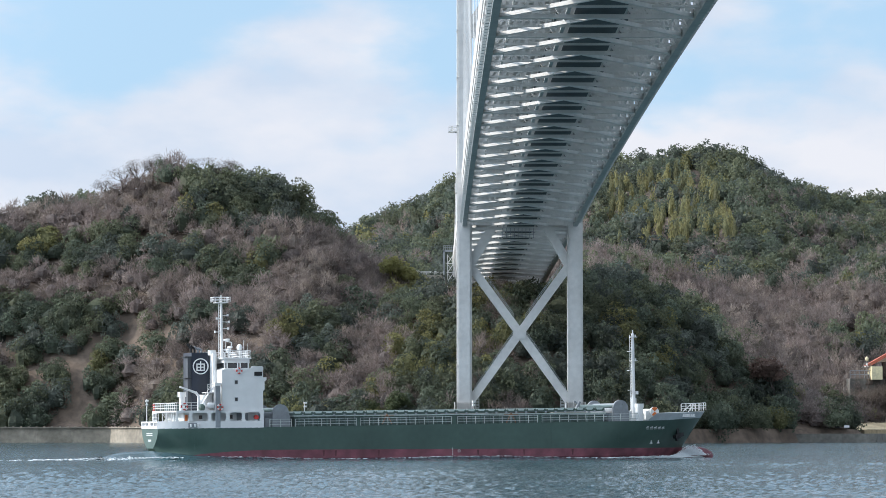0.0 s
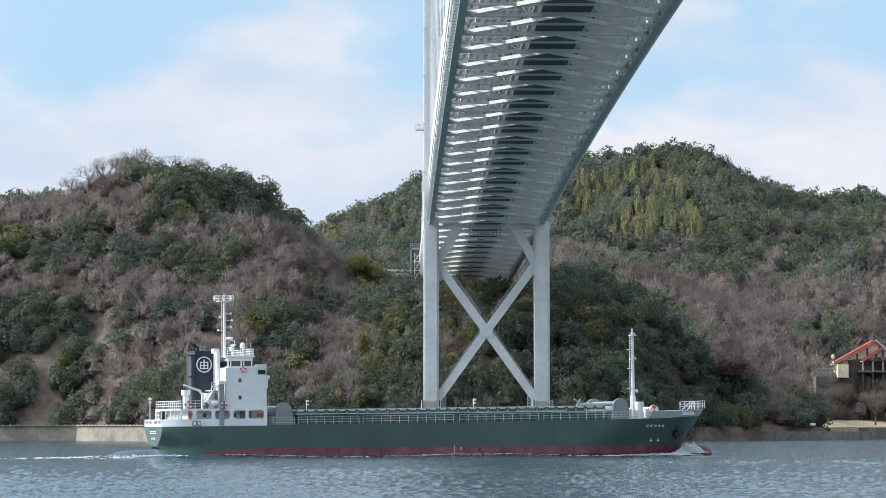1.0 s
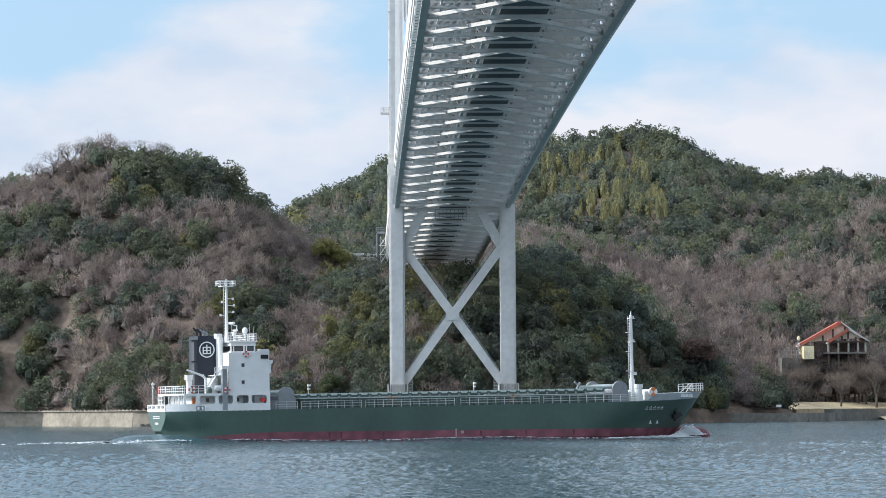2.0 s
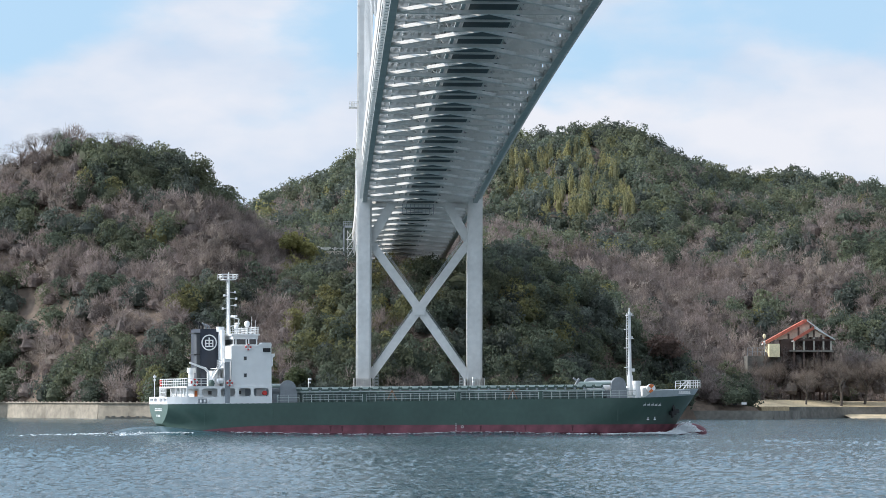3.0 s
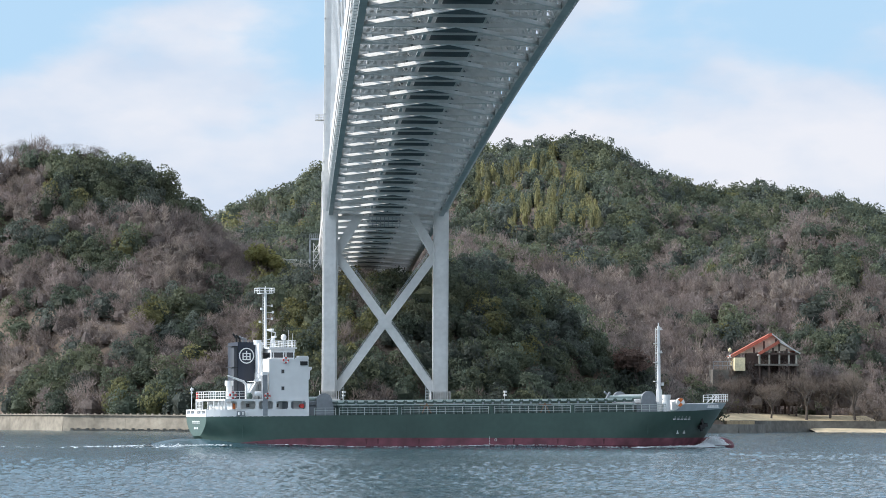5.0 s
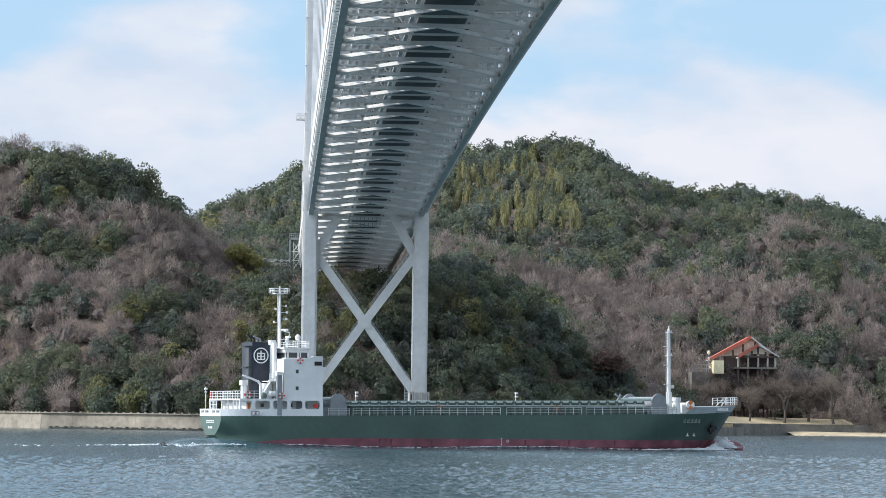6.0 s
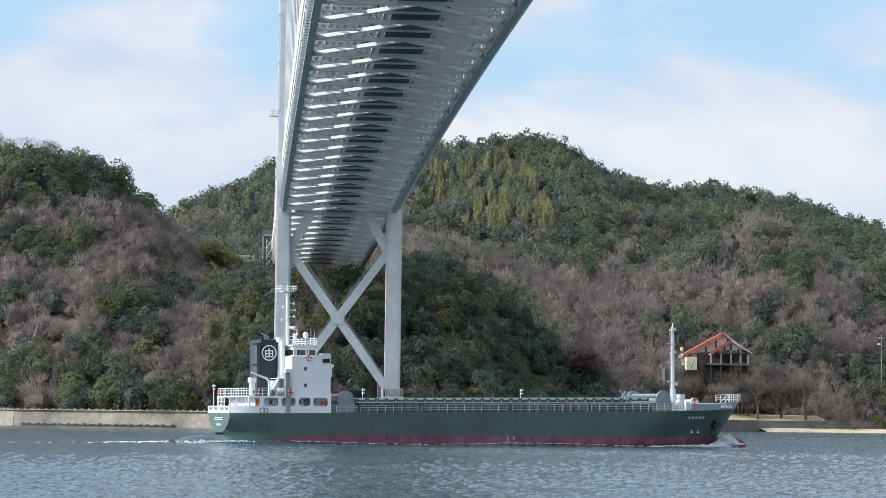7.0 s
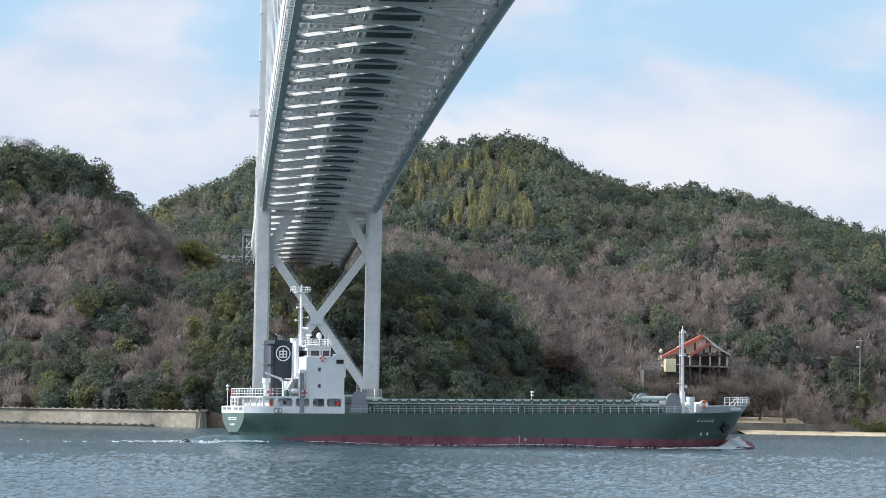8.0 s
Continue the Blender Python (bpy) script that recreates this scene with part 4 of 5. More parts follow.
    part("radar_frame", Shape().bar((-25.1, 0, 14.6), (-23.9, 0, 14.3), 0.12, 0.12).bar((-23.9, 0, 14.3), (-24.2, 0, 12.4), 0.1, 0.1).bar((-25.1, 0, 13.4), (-24.0, 0, 13.6), 0.1, 0.1), M_WHITE, mast)
    part("radar_scanner", Shape().box(-24.7, -0.9, 14.5, -24.4, 0.9, 14.75).box(-24.25, -0.7, 13.65, -24.0, 0.7, 13.85), M_WHITE, mast)
    # funnel and casing
    fun = part("funnel", Shape().box(-29.4, -2.0, 6.1, -27.2, 2.0, 13.05), M_NAVY, ship, "navy funnel with a white ring mark")
    part("silencer_casing", Shape().box(-29.85, -1.9, 6.1, -29.4, -0.6, 12.5), material("charcoal_paint", (0.045, 0.05, 0.058), 0.55), fun)
    for z in (12.5, 9.95):
        part("casing_flange", Shape().box(-30.15, -1.95, z, -27.1 if z < 11 else -29.4, 0.4, z + 0.09), M_BLACK, fun)
    part("funnel_ring", ring(-28.3, -2.02, 11.4, 0.9, 0.13, 28), M_WHITE, fun, "white ring")
    for a in ((-28.82, -27.78, 11.6, 11.74), (-28.82, -27.78, 11.24, 11.36), (-28.82, -27.78, 10.86, 11.0), (-28.82, -28.68, 10.86, 11.74), (-27.92, -27.78, 10.86, 11.74), (-28.37, -28.23, 10.86, 12.0)):
        part("mark_bar", Shape().box(a[0], -2.06, a[2], a[1], -1.99, a[3]), M_WHITE, fun)
    for i, x in enumerate((-29.1, -28.6, -28.1, -27.6)):
        part("exhaust_pipe", Shape().tube((x, -0.5 + 0.3 * i, 13.0), (x, -0.5 + 0.3 * i, 13.6 - 0.05 * i), 0.14).tube((x, -0.5 + 0.3 * i, 13.55 - 0.05 * i), (x - 0.45, -0.5 + 0.3 * i, 14.1 - 0.15 * i), 0.14, 0.12), M_BLACK if i < 2 else M_GREY, fun)
    part("stair_tower", Shape().box(-27.15, -3.0, 6.1, -26.7, 3.0, 12.7).tube((-26.9, -3.1, 6.1), (-26.9, -3.1, 12.9), 0.3), M_WHITE, ship)
    part("vent_head", Shape().tube((-26.9, -2.0, 12.7), (-26.9, -2.0, 13.3), 0.5, n=12), M_WHITE, ship)
    part("stairway", Shape().bar((-29.2, -4.6, 6.2), (-27.9, -4.6, 8.3), 0.5, 0.12).bar((-29.1, -4.85, 7.0), (-27.8, -4.85, 9.1), 0.05, 0.05).bar((-28.9, -4.85, 6.2), (-28.9, -4.85, 7.3), 0.05, 0.05), M_WHITE, ship)
    part("upper_platform", Shape().box(-28.2, -5.0, 8.2, -26.7, -2.0, 8.3), M_WHITE, ship)
    part("platform_rail", railing([(-28.2, -5.0, 8.3), (-26.75, -5.0, 8.3)], 0.9, 3, 0.5, 0.025), M_WHITE, ship)
    # grey provision crane post against the house side
    crane = part("crane_post", Shape().box(-27.55, -6.05, 4.1, -26.95, -5.5, 9.0), M_GREY, ship, "grey crane post")
    part("crane_head", Shape().box(-27.6, -6.0, 8.9, -26.9, -5.4, 9.4).bar((-27.5, -5.8, 9.1), (-28.2, -5.6, 8.2), 0.12, 0.12).bar((-26.9, -5.7, 9.0), (-26.6, -5.7, 9.6), 0.1, 0.1), M_WHITE, crane)
    # boat deck gear
    part("boat_davit", Shape().tube((-29.3, -4.9, 6.1), (-29.3, -4.9, 7.9), 0.16).tube((-29.3, -4.9, 7.85), (-29.7, -4.9, 8.3), 0.16).tube((-29.7, -4.9, 8.25), (-31.6, -4.9, 8.95), 0.14, 0.1), M_WHITE, ship)
    part("mushroom_vent", Shape().tube((-30.9, -3.2, 6.1), (-30.9, -3.2, 7.9), 0.36, n=12).tube((-30.9, -3.2, 7.75), (-30.9, -3.2, 8.35), 0.52, n=14), M_WHITE, ship)
    part("liferaft_canister", Shape().tube((-28.2, -5.2, 6.75), (-27.0, -5.2, 6.75), 0.32, n=14).tube((-28.35, -5.2, 6.75), (-28.2, -5.2, 6.75), 0.2, 0.32, 14).tube((-27.0, -5.2, 6.75), (-26.85, -5.2, 6.75), 0.32, 0.2, 14), M_WHITE, ship)
    part("tank", Shape().tube((-28.1, -3.4, 6.1), (-28.1, -3.4, 8.0), 0.75, n=14), M_WHITE, ship)
    part("green_cover", ball(-29.0, -5.2, 6.45, 0.42, (1, 1, 1.1)), M_DECKGREEN, ship)
    part("green_tarpaulin", Shape().prism([(-32.0, 6.13), (-29.6, 6.13), (-29.6, 6.75), (-29.9, 6.95), (-31.7, 6.95), (-32.0, 6.75)], -1.2, 1.2), M_DECKGREEN, ship)
    part("boat_deck_rail", railing([(-29.6, -5.9, 6.13), (-32.2, -5.9, 6.13), (-32.2, 5.9, 6.13), (-29.6, 5.9, 6.13)], 0.92, 3, 0.95, 0.028), M_WHITE, ship)
    for i in range(3):
        part("warning_band", Shape().box(-32.3, 5.3, 6.2 + 0.3 * i, -32.14, 5.8, 6.35 + 0.3 * i), M_LIFERED, ship)
    lifebuoy(ship, -31.3, -5.95, 6.6)
    lifebuoy(ship, -27.0, -6.1, 6.5, 0.3)
    part("stern_light_pole", Shape().tube((-33.6, 3.4, 4.1), (-33.6, 3.4, 7.6), 0.05).tube((-33.75, 3.4, 7.35), (-33.4, 3.4, 7.35), 0.13).tube((-33.7, 3.4, 6.95), (-33.45, 3.4, 6.95), 0.11), M_WHITE, ship)
    # hatch: coaming with stays, folding covers, rails
    part("hatch_coaming", Shape().box(-17.4, -4.5, 4.1, 22.6, 4.5, 5.42), M_DECKGREEN, ship, "dark green hatch coaming")
    part("coaming_lip", Shape().box(-17.6, -4.75, 5.3, 22.8, 4.75, 5.44), M_COVER, ship)
    stay = Shape().prism([(-4.5, 4.1), (-5.1, 4.1), (-4.75, 5.3), (-4.5, 5.3)], -0.05, 0.05, "x").mesh("coaming_stay", M_DECKGREEN)
    x = -16.9
    while x < 22.3:
        part("coaming_stay", stay, None, ship, m=pose(x, 0, 0))
        x += 1.16
    cov = Shape().prism([(-0.62, 5.45), (0.62, 5.45), (0.62, 5.78), (0.35, 5.92), (-0.35, 5.92), (-0.62, 5.78)], -4.7, 4.7).mesh("hatch_cover", M_DECKGREEN)
    cap = Shape().prism([(-0.55, 5.92), (-0.42, 5.66), (0.22, 5.66), (0.4, 5.92)], -4.78, -4.7).mesh("cover_plate", M_COVER)
    for i in range(31):
        x = -17.0 + i * 1.3
        c = part("hatch_cover", cov, None, ship, m=pose(x, 0, 0.004 * (x + 17)))
        part("cover_plate", cap, None, c, "pale green end plate")
        part("cover_roller", Shape().tube((0.55, -4.85, 5.45), (0.55, -4.6, 5.45), 0.12), M_GREY, c)
    for a, b in ((-20.9, -18.2), (-17.7, -10.1), (-9.6, 2.0), (2.8, 13.2), (13.8, 26.6)):
        part("deck_rail", railing([(a, -5.88, deck_z(a)), (b, -5.88, deck_z(b))], 0.9, 3, 1.16, 0.028), M_RAIL, ship, "pale grey guard rail")
        part("deck_rail", railing([(a, 5.88, deck_z(a)), (b, 5.88, deck_z(b))], 0.9, 3, 1.16, 0.028), M_RAIL, ship, "pale grey guard rail")
    for x in (-9.85, 2.4, 13.5):
        part("bulwark_post", Shape().box(x - 0.2, -5.95, deck_z(x), x + 0.2, -5.75, deck_z(x) + 0.95), M_HULL, ship)
    for x in (-6.0, 10.0):
        part("stay_frame", Shape().bar((x - 0.6, -5.2, 4.3), (x, -5.2, 5.5), 0.08, 0.08).bar((x + 0.6, -5.2, 4.3), (x, -5.2, 5.5), 0.08, 0.08).bar((x - 0.9, -5.2, 5.3), (x + 0.9, -5.2, 5.3), 0.06, 0.06), material("rusty_orange", (0.30, 0.16, 0.09), 0.7), ship)
    for x in (-13.8, 8.2):
        part("hatch_light", Shape().tube((x, 3.5, 5.8), (x, 3.5, 7.0), 0.05).box(x - 0.05, 3.35, 6.85, x + 0.3, 3.65, 7.1).box(x - 0.05, 3.35, 6.45, x + 0.25, 3.65, 6.65), M_WHITE, ship)
    # hatch-cover winches at both ends: rounded grey side plates
    for x0, zt in ((-19.1, 6.8), (24.9, 6.98)):
        for y in (-4.4, 4.1):
            out = [(x0 - 1.1, 4.1), (x0 + 1.2, 4.1), (x0 + 1.15, 5.4)] + [(x0 + 1.02 * math.cos(a), zt - 1.02 + 1.02 * math.sin(a)) for a in np.linspace(-0.15, math.pi + 0.3, 12)] + [(x0 - 1.0, 5.3)]
            part("winch_plate", Shape().prism(out, y, y + 0.3), M_GREY, ship, "grey rounded winch side plate")
        part("winch_drum", Shape().tube((x0, -4.1, zt - 1.1), (x0, 4.1, zt - 1.1), 0.7, n=16), M_GREY, ship)
        for a in range(6):
            part("plate_boss", Shape().tube((x0 + 0.65 * math.cos(a), -4.46, zt - 1.05 + 0.65 * math.sin(a)), (x0 + 0.65 * math.cos(a), -4.38, zt - 1.05 + 0.65 * math.sin(a)), 0.12), M_GREY, ship)
    part("deck_pipe", Shape().tube((19.6, -3.8, 6.2), (24.0, -3.8, 6.2), 0.24, n=10), M_COVER, ship)
    part("derrick_stub", Shape().bar((19.2, -3.8, 6.0), (19.7, -3.8, 6.8), 0.25, 0.25).bar((19.3, -3.8, 6.6), (18.9, -3.8, 6.9), 0.2, 0.2), M_GREY, ship)
    part("deck_machinery", Shape().box(-20.9, -4.0, 4.1, -18.0, 4.0, 5.2), M_GREY, ship)
    part("deck_machinery", Shape().box(23.4, -4.0, 4.2, 26.4, 4.0, 5.4), M_GREY, ship)
    part("fore_pipe", Shape().tube((-21.6, -3.0, 6.1), (-19.5, -3.0, 6.1), 0.22), M_COVER, ship)
    # foremast
    fm = part("foremast", Shape().tube((28.55, 0, 4.3), (28.55, 0, 7.2), 0.42, 0.36, 12).tube((28.55, 0, 7.2), (28.55, 0, 15.4), 0.24, 0.18, 12).tube((28.55, 0, 15.4), (28.55, 0, 15.85), 0.08), M_WHITE, ship, "white tubular foremast with ladder")
    part("mast_ladder", ladder(28.1, -0.1, 5.0, 15.2, 0.25), M_WHITE, fm)
    for z in (11.9, 14.9):
        part("mast_bracket", Shape().box(28.2, -0.4, z, 29.0, 0.4, z + 0.08).tube((28.9, 0, z), (28.9, 0, z + 0.35), 0.1), M_WHITE, fm)
    for z in (8.2, 10.7, 13.1):
        part("mast_step", Shape().box(27.85, -0.2, z, 28.4, 0.2, z + 0.06), M_WHITE, fm)
    part("mast_light", Shape().box(28.8, -0.3, 7.7, 29.1, 0.3, 8.1), M_WHITE, fm)
    part("forestay", Shape().tube((29.3, 0, 5.6), (31.8, 0, 11.1), 0.03, n=5), M_BLACK, fm)
    part("bow_vent", Shape().tube((27.5, -4.2, 4.3), (27.5, -4.2, 6.1), 0.48, n=14).tube((27.5, -4.2, 6.0), (27.5, -4.2, 6.5), 0.56, n=14), M_WHITE, ship)
    part("bow_vent", Shape().tube((26.3, -3.9, 4.3), (26.3, -3.9, 5.6), 0.3, n=12), M_WHITE, ship)
    wl = part("windlass", Shape().tube((29.6, -3.0, 5.45), (29.6, 3.0, 5.45), 0.4, n=14).box(28.8, -3.2, 4.5, 30.3, -2.8, 5.6).box(28.8, 2.0, 4.5, 30.3, 2.4, 5.6), M_WHITE, ship, "white windlass with orange quartered drum end")
    part("drum_end", Shape().tube((29.9, -3.5, 5.5), (29.9, -3.2, 5.5), 0.58, n=18), M_WHITE, wl)
    for a0 in (0.25, 0.75):
        seg = [(29.9, 5.5)] + [(29.9 + 0.56 * math.cos(2 * math.pi * (a0 + k / 32 - 0.125)), 5.5 + 0.56 * math.sin(2 * math.pi * (a0 + k / 32 - 0.125))) for k in range(9)]
        part("orange_quarter", Shape().prism(seg, -3.53, -3.49), M_ORANGE, wl)
    for x in (31.0, 32.4):
        part("bollard", Shape().tube((x, -2.6, 4.6), (x, -2.6, 5.3), 0.18), M_WHITE, ship)
    return ship


def foam_patch(spots, seed, lumps=26):
    """Ragged foam: low lumps scattered about each spot (x, y, z, length, width, height)."""
    r = np.random.default_rng(seed)
    sh = Shape()
    for x, y, z, l, w, h in spots:
        for i in range(lumps):
            a, b = r.normal(0, 0.36, 2)
            e = max(0.15, 1 - math.hypot(a, b))
            s = r.uniform(0.02, 0.07) if h > 0.3 else r.uniform(0.05, 0.14)
            cx, cy, cz = x + a * l, y + b * w, z + h * e * r.uniform(0, 1)
            n = 5
            base = [(cx + s * (1 + 2.2 * min(1, l / 6)) * math.cos(2 * math.pi * k / n + i), cy + s * 1.3 * math.sin(2 * math.pi * k / n + i), cz - s * 0.3 * (1 if h > 0.3 else 0.2)) for k in range(n)]
            sh.add(base + [(cx + r.uniform(-0.1, 0.1), cy, cz + s * (0.9 if h > 0.3 else 0.25))], [(k, (k + 1) % n, n) for k in range(n)] + [tuple(range(n))[::-1]])
    return sh


ship = build_ship()
wave_spots = [(36.2, -1.3, -0.1, 2.0, 0.6, 1.5), (35.2, -1.9, -0.1, 2.2, 0.6, 1.4), (36.9, -1.2, -0.6, 1.4, 0.3, 0.5), (33.8, -2.5, -0.3, 2.2, 0.5, 0.6)]
side_spots = [(32.2 - 1.5 * i, -3.9 - 0.30 * i, -0.3 + 0.012 * i, 2.0, 0.5, 0.38 * (1 - i / 9)) for i in range(9)]
bow_wave = tagged(new("bow_wave", foam_patch(wave_spots, 3, 1500).mesh("bow_wave", M_FOAM)), "white foam thrown up round the bulbous bow", "wave", kind="stuff")
crest = foam_patch(side_spots, 5, 420)
bow_crest = tagged(new("bow_crest", crest.mesh("bow_crest", M_FOAM)), "white crest running back along the green hull", "wave", kind="stuff")
side_foam = [(x, -half_breadth(x, 0.6) - 0.35 - 0.2 * math.sin(x), 0.18 - 0.011 * x + 0.13 * math.sin(x * 0.19 + 0.6), 3.0, 0.2, 0.12) for x in range(-34, 30, 3)]
hull_foam = tagged(new("hull_foam", foam_patch(side_foam, 8, 30).mesh("hull_foam", M_FOAM)), "thin line of foam along the waterline", "foam", kind="stuff")
wr = np.random.default_rng(21)
wake_spots = [(-35.2 - 1.2 * i - wr.uniform(0, 1.5), wr.normal(-1.2 - 0.16 * i, 1.8 + 0.16 * i), 0.34 + 0.0125 * i + 0.35 * math.exp(-i / 4.0), wr.uniform(1.0, 3.4), wr.uniform(0.3, 1.2), 0.30 * math.exp(-i / 8.0) + 0.05) for i in range(40)]
wake_spots += [(-28.0 - 0.9 * i, -5.2 - 0.12 * i, 0.33 + 0.30 * math.exp(-((0.9 * i - 7) / 5.0) ** 2), 1.8, 0.4, 0.18) for i in range(18)]
wake = tagged(new("wake", foam_patch(wake_spots, 9, 20).mesh("wake", M_FOAM)), "streaks of white foam astern of the ship", "wake", kind="stuff")


def swell():
    """Water heaped against the hull: a low wave train, higher at the stern."""
    sh = Shape()
    xs = list(np.arange(-40, 34.1, 0.7))
    for s in (-1, 1):
        for a, b in zip(xs, xs[1:]):
            q = []
            for x in (a, b):
                w = half_breadth(min(max(x, -34.7), 33.5), 0.6) * (1 if x > -34.7 else max(0.3, 1 - (-34.7 - x) * 0.1))
                level = -x * 0.01094
                h = 0.24 + 0.13 * math.sin(x * 0.19 + 0.6) + 0.05 * math.sin(x * 1.3) + 0.75 * math.exp(-((x + 35) / 5.0) ** 2)
                q.append([(x, s * (w - 0.3), level + h), (x, s * (w + 0.5), level + h * 0.75), (x, s * (w + 1.6), level + h * 0.3), (x, s * (w + 3.4), level - 0.2)])
            for k in range(3):
                sh.add([q[0][k], q[1][k], q[1][k + 1], q[0][k + 1]], [(0, 1, 2, 3)])
    return sh


hull_wave = tagged(new("hull_wave", swell().mesh("hull_wave", M_WATER, True)), "dark water heaped in a low wave against the hull", "wave", kind="stuff")
for ob in (bow_wave, bow_crest, hull_foam, hull_wave, wake):
    ob.matrix_basis = ship_pose(0)

# ---- far shore: sea walls, beach, pavilion, hut, single trees ----
def wall_run(name, pts, z0, z1, thick, mat, label, cap=0.0):
    """A sea wall along plan points; each straight length is a part."""
    w = thing(name, label, "sea wall", kind="structure")
    for (xa, ya), (xb, yb) in zip(pts, pts[1:]):
        a, b = Vector((xa, ya, 0)), Vector((xb, yb, 0))
        d = (b - a).normalized()
        n = Vector((d.y, -d.x, 0))
        length = (b - a).length
        count = max(1, round(length / 10))
        for i in range(count):
            p, q = a.lerp(b, i / count) + d * 0.02, a.lerp(b, (i + 1) / count) - d * 0.02
            sh = Shape()
            sh.add([p + n * 0.7 + Vector((0, 0, z0)), q + n * 0.7 + Vector((0, 0, z0)), q + Vector((0, 0, z1)), p + Vector((0, 0, z1)),
                    p - n * thick + Vector((0, 0, z0)), q - n * thick + Vector((0, 0, z0)), q - n * thick + Vector((0, 0, z1)), p - n * thick + Vector((0, 0, z1))],
                   [(0, 1, 2, 3), (5, 4, 7, 6), (3, 2, 6, 7), (1, 5, 6, 2), (4, 0, 3, 7), (0, 4, 5, 1)])
            part("wall_panel", sh, mat, w)
        if cap:
            part("coping", Shape().bar(a + n * 0.15 + Vector((0, 0, z1 + 0.12)), b + n * 0.15 + Vector((0, 0, z1 + 0.12)), 0.9, 0.24), mat, w)
            k = int(length / 2.1)
            for i in range(k):
                p = a.lerp(b, (i + 0.5) / k)
                part("cope_block", Shape().bar(p - d * 0.22 + Vector((0, 0, z1 + 0.38)), p + d * 0.22 + Vector((0, 0, z1 + 0.38)), 0.4, 0.28), mat, w)
    return w


M_WALL = material("weathered_concrete", (0.285, 0.248, 0.195), 0.9, vary=0.22, grain=0.8, stain=0.4, stain_scale=0.12, bump=0.4, bump_scale=2)
# Dark concrete; on the beach wall this tone stands in for shade.
M_DARKWALL = material("dark_concrete", (0.17, 0.16, 0.14), 0.9, vary=0.25, grain=0.8, stain=0.4, stain_scale=0.15, bump=0.4, bump_scale=2)
wall_run("seawall_1", [(-230, 775), (-90, 766), (-62, 724), (-21, 700), (-9, 690), (-7.5, 716)], -3, 3.9, 1.2, M_WALL, "weathered concrete sea wall with coping blocks", 1)
wall_run("seawall_2", [(-8, 712), (30, 716), (62, 742), (72, 766)], -3, 4.0, 1.2, M_DARKWALL, "dark concrete sea wall at the cape")
wall_run("seawall_3", [(72, 768), (118, 772), (130, 800)], -3, 2.4, 6.0, M_DARKWALL, "low dark concrete quay wall below the cape")
wall_run("seawall_4", [(128, 850), (160, 889), (300, 902), (420, 905)], -1, 3.5, 1.0, M_DARKWALL, "sea wall behind the sand beach, toned dark for shade")
tide = Shape()
for x in np.arange(-60, -21, 0.8):
    tide.box(x, 698.4 - 0.585 * (x + 21), -0.5, x + 0.7, 701.0 - 0.585 * (x + 21), 0.5 + 0.25 * math.sin(x * 3.1))
tagged(new("tide_rocks", tide.mesh("tide_rocks", M_DARKWALL)), "dark weed-covered stones at the foot of the sea wall", "rocks", kind="stuff")
beach = grid_mesh("beach", np.arange(158, 420, 4.0), np.linspace(860, 906, 12), lambda X, Y: (Y - 873 - 0.06 * (X - 150)) * 0.075 + 0.06 * np.sin(X * 0.2), M_SAND)
tagged(new("beach", beach), "pale sand beach below the sea wall", "beach", kind="structure")
lawn = Shape().prism([(117, 786), (127, 800), (130, 853), (132, 872), (122, 872), (116, 812)], -1.0, 3.4, "z")
tagged(new("verge", lawn.mesh("verge", M_STRAW)), "dry straw-coloured grass verge behind the quay", "grass", kind="structure")


def bank_height(x, y):
    """Dry grass rising gently from the sea wall."""
    rise = y - lerp(x, [(124, 845), (128, 850), (160, 889), (300, 902)])
    return np.where(rise > 0.4, 3.35 + 0.095 * np.minimum(rise, 24) + 0.12 * np.sin(x * 0.5) * np.sin(y * 0.4), -3.0)


tagged(new("grass_bank", grid_mesh("grass_bank", np.arange(124, 182, 1.0), np.arange(846, 912, 1.0), bank_height, M_STRAW)), "dry straw-coloured grass bank behind the beach wall", "grass", kind="structure")


M_GABLE = material("cream_render", (0.56, 0.47, 0.38), 0.85)
# Brown timber; the same colour fills the windows and the shaded inside.
M_TIMBER_SHADE = material("timber_and_inner_shade", (0.09, 0.06, 0.05), 0.8)


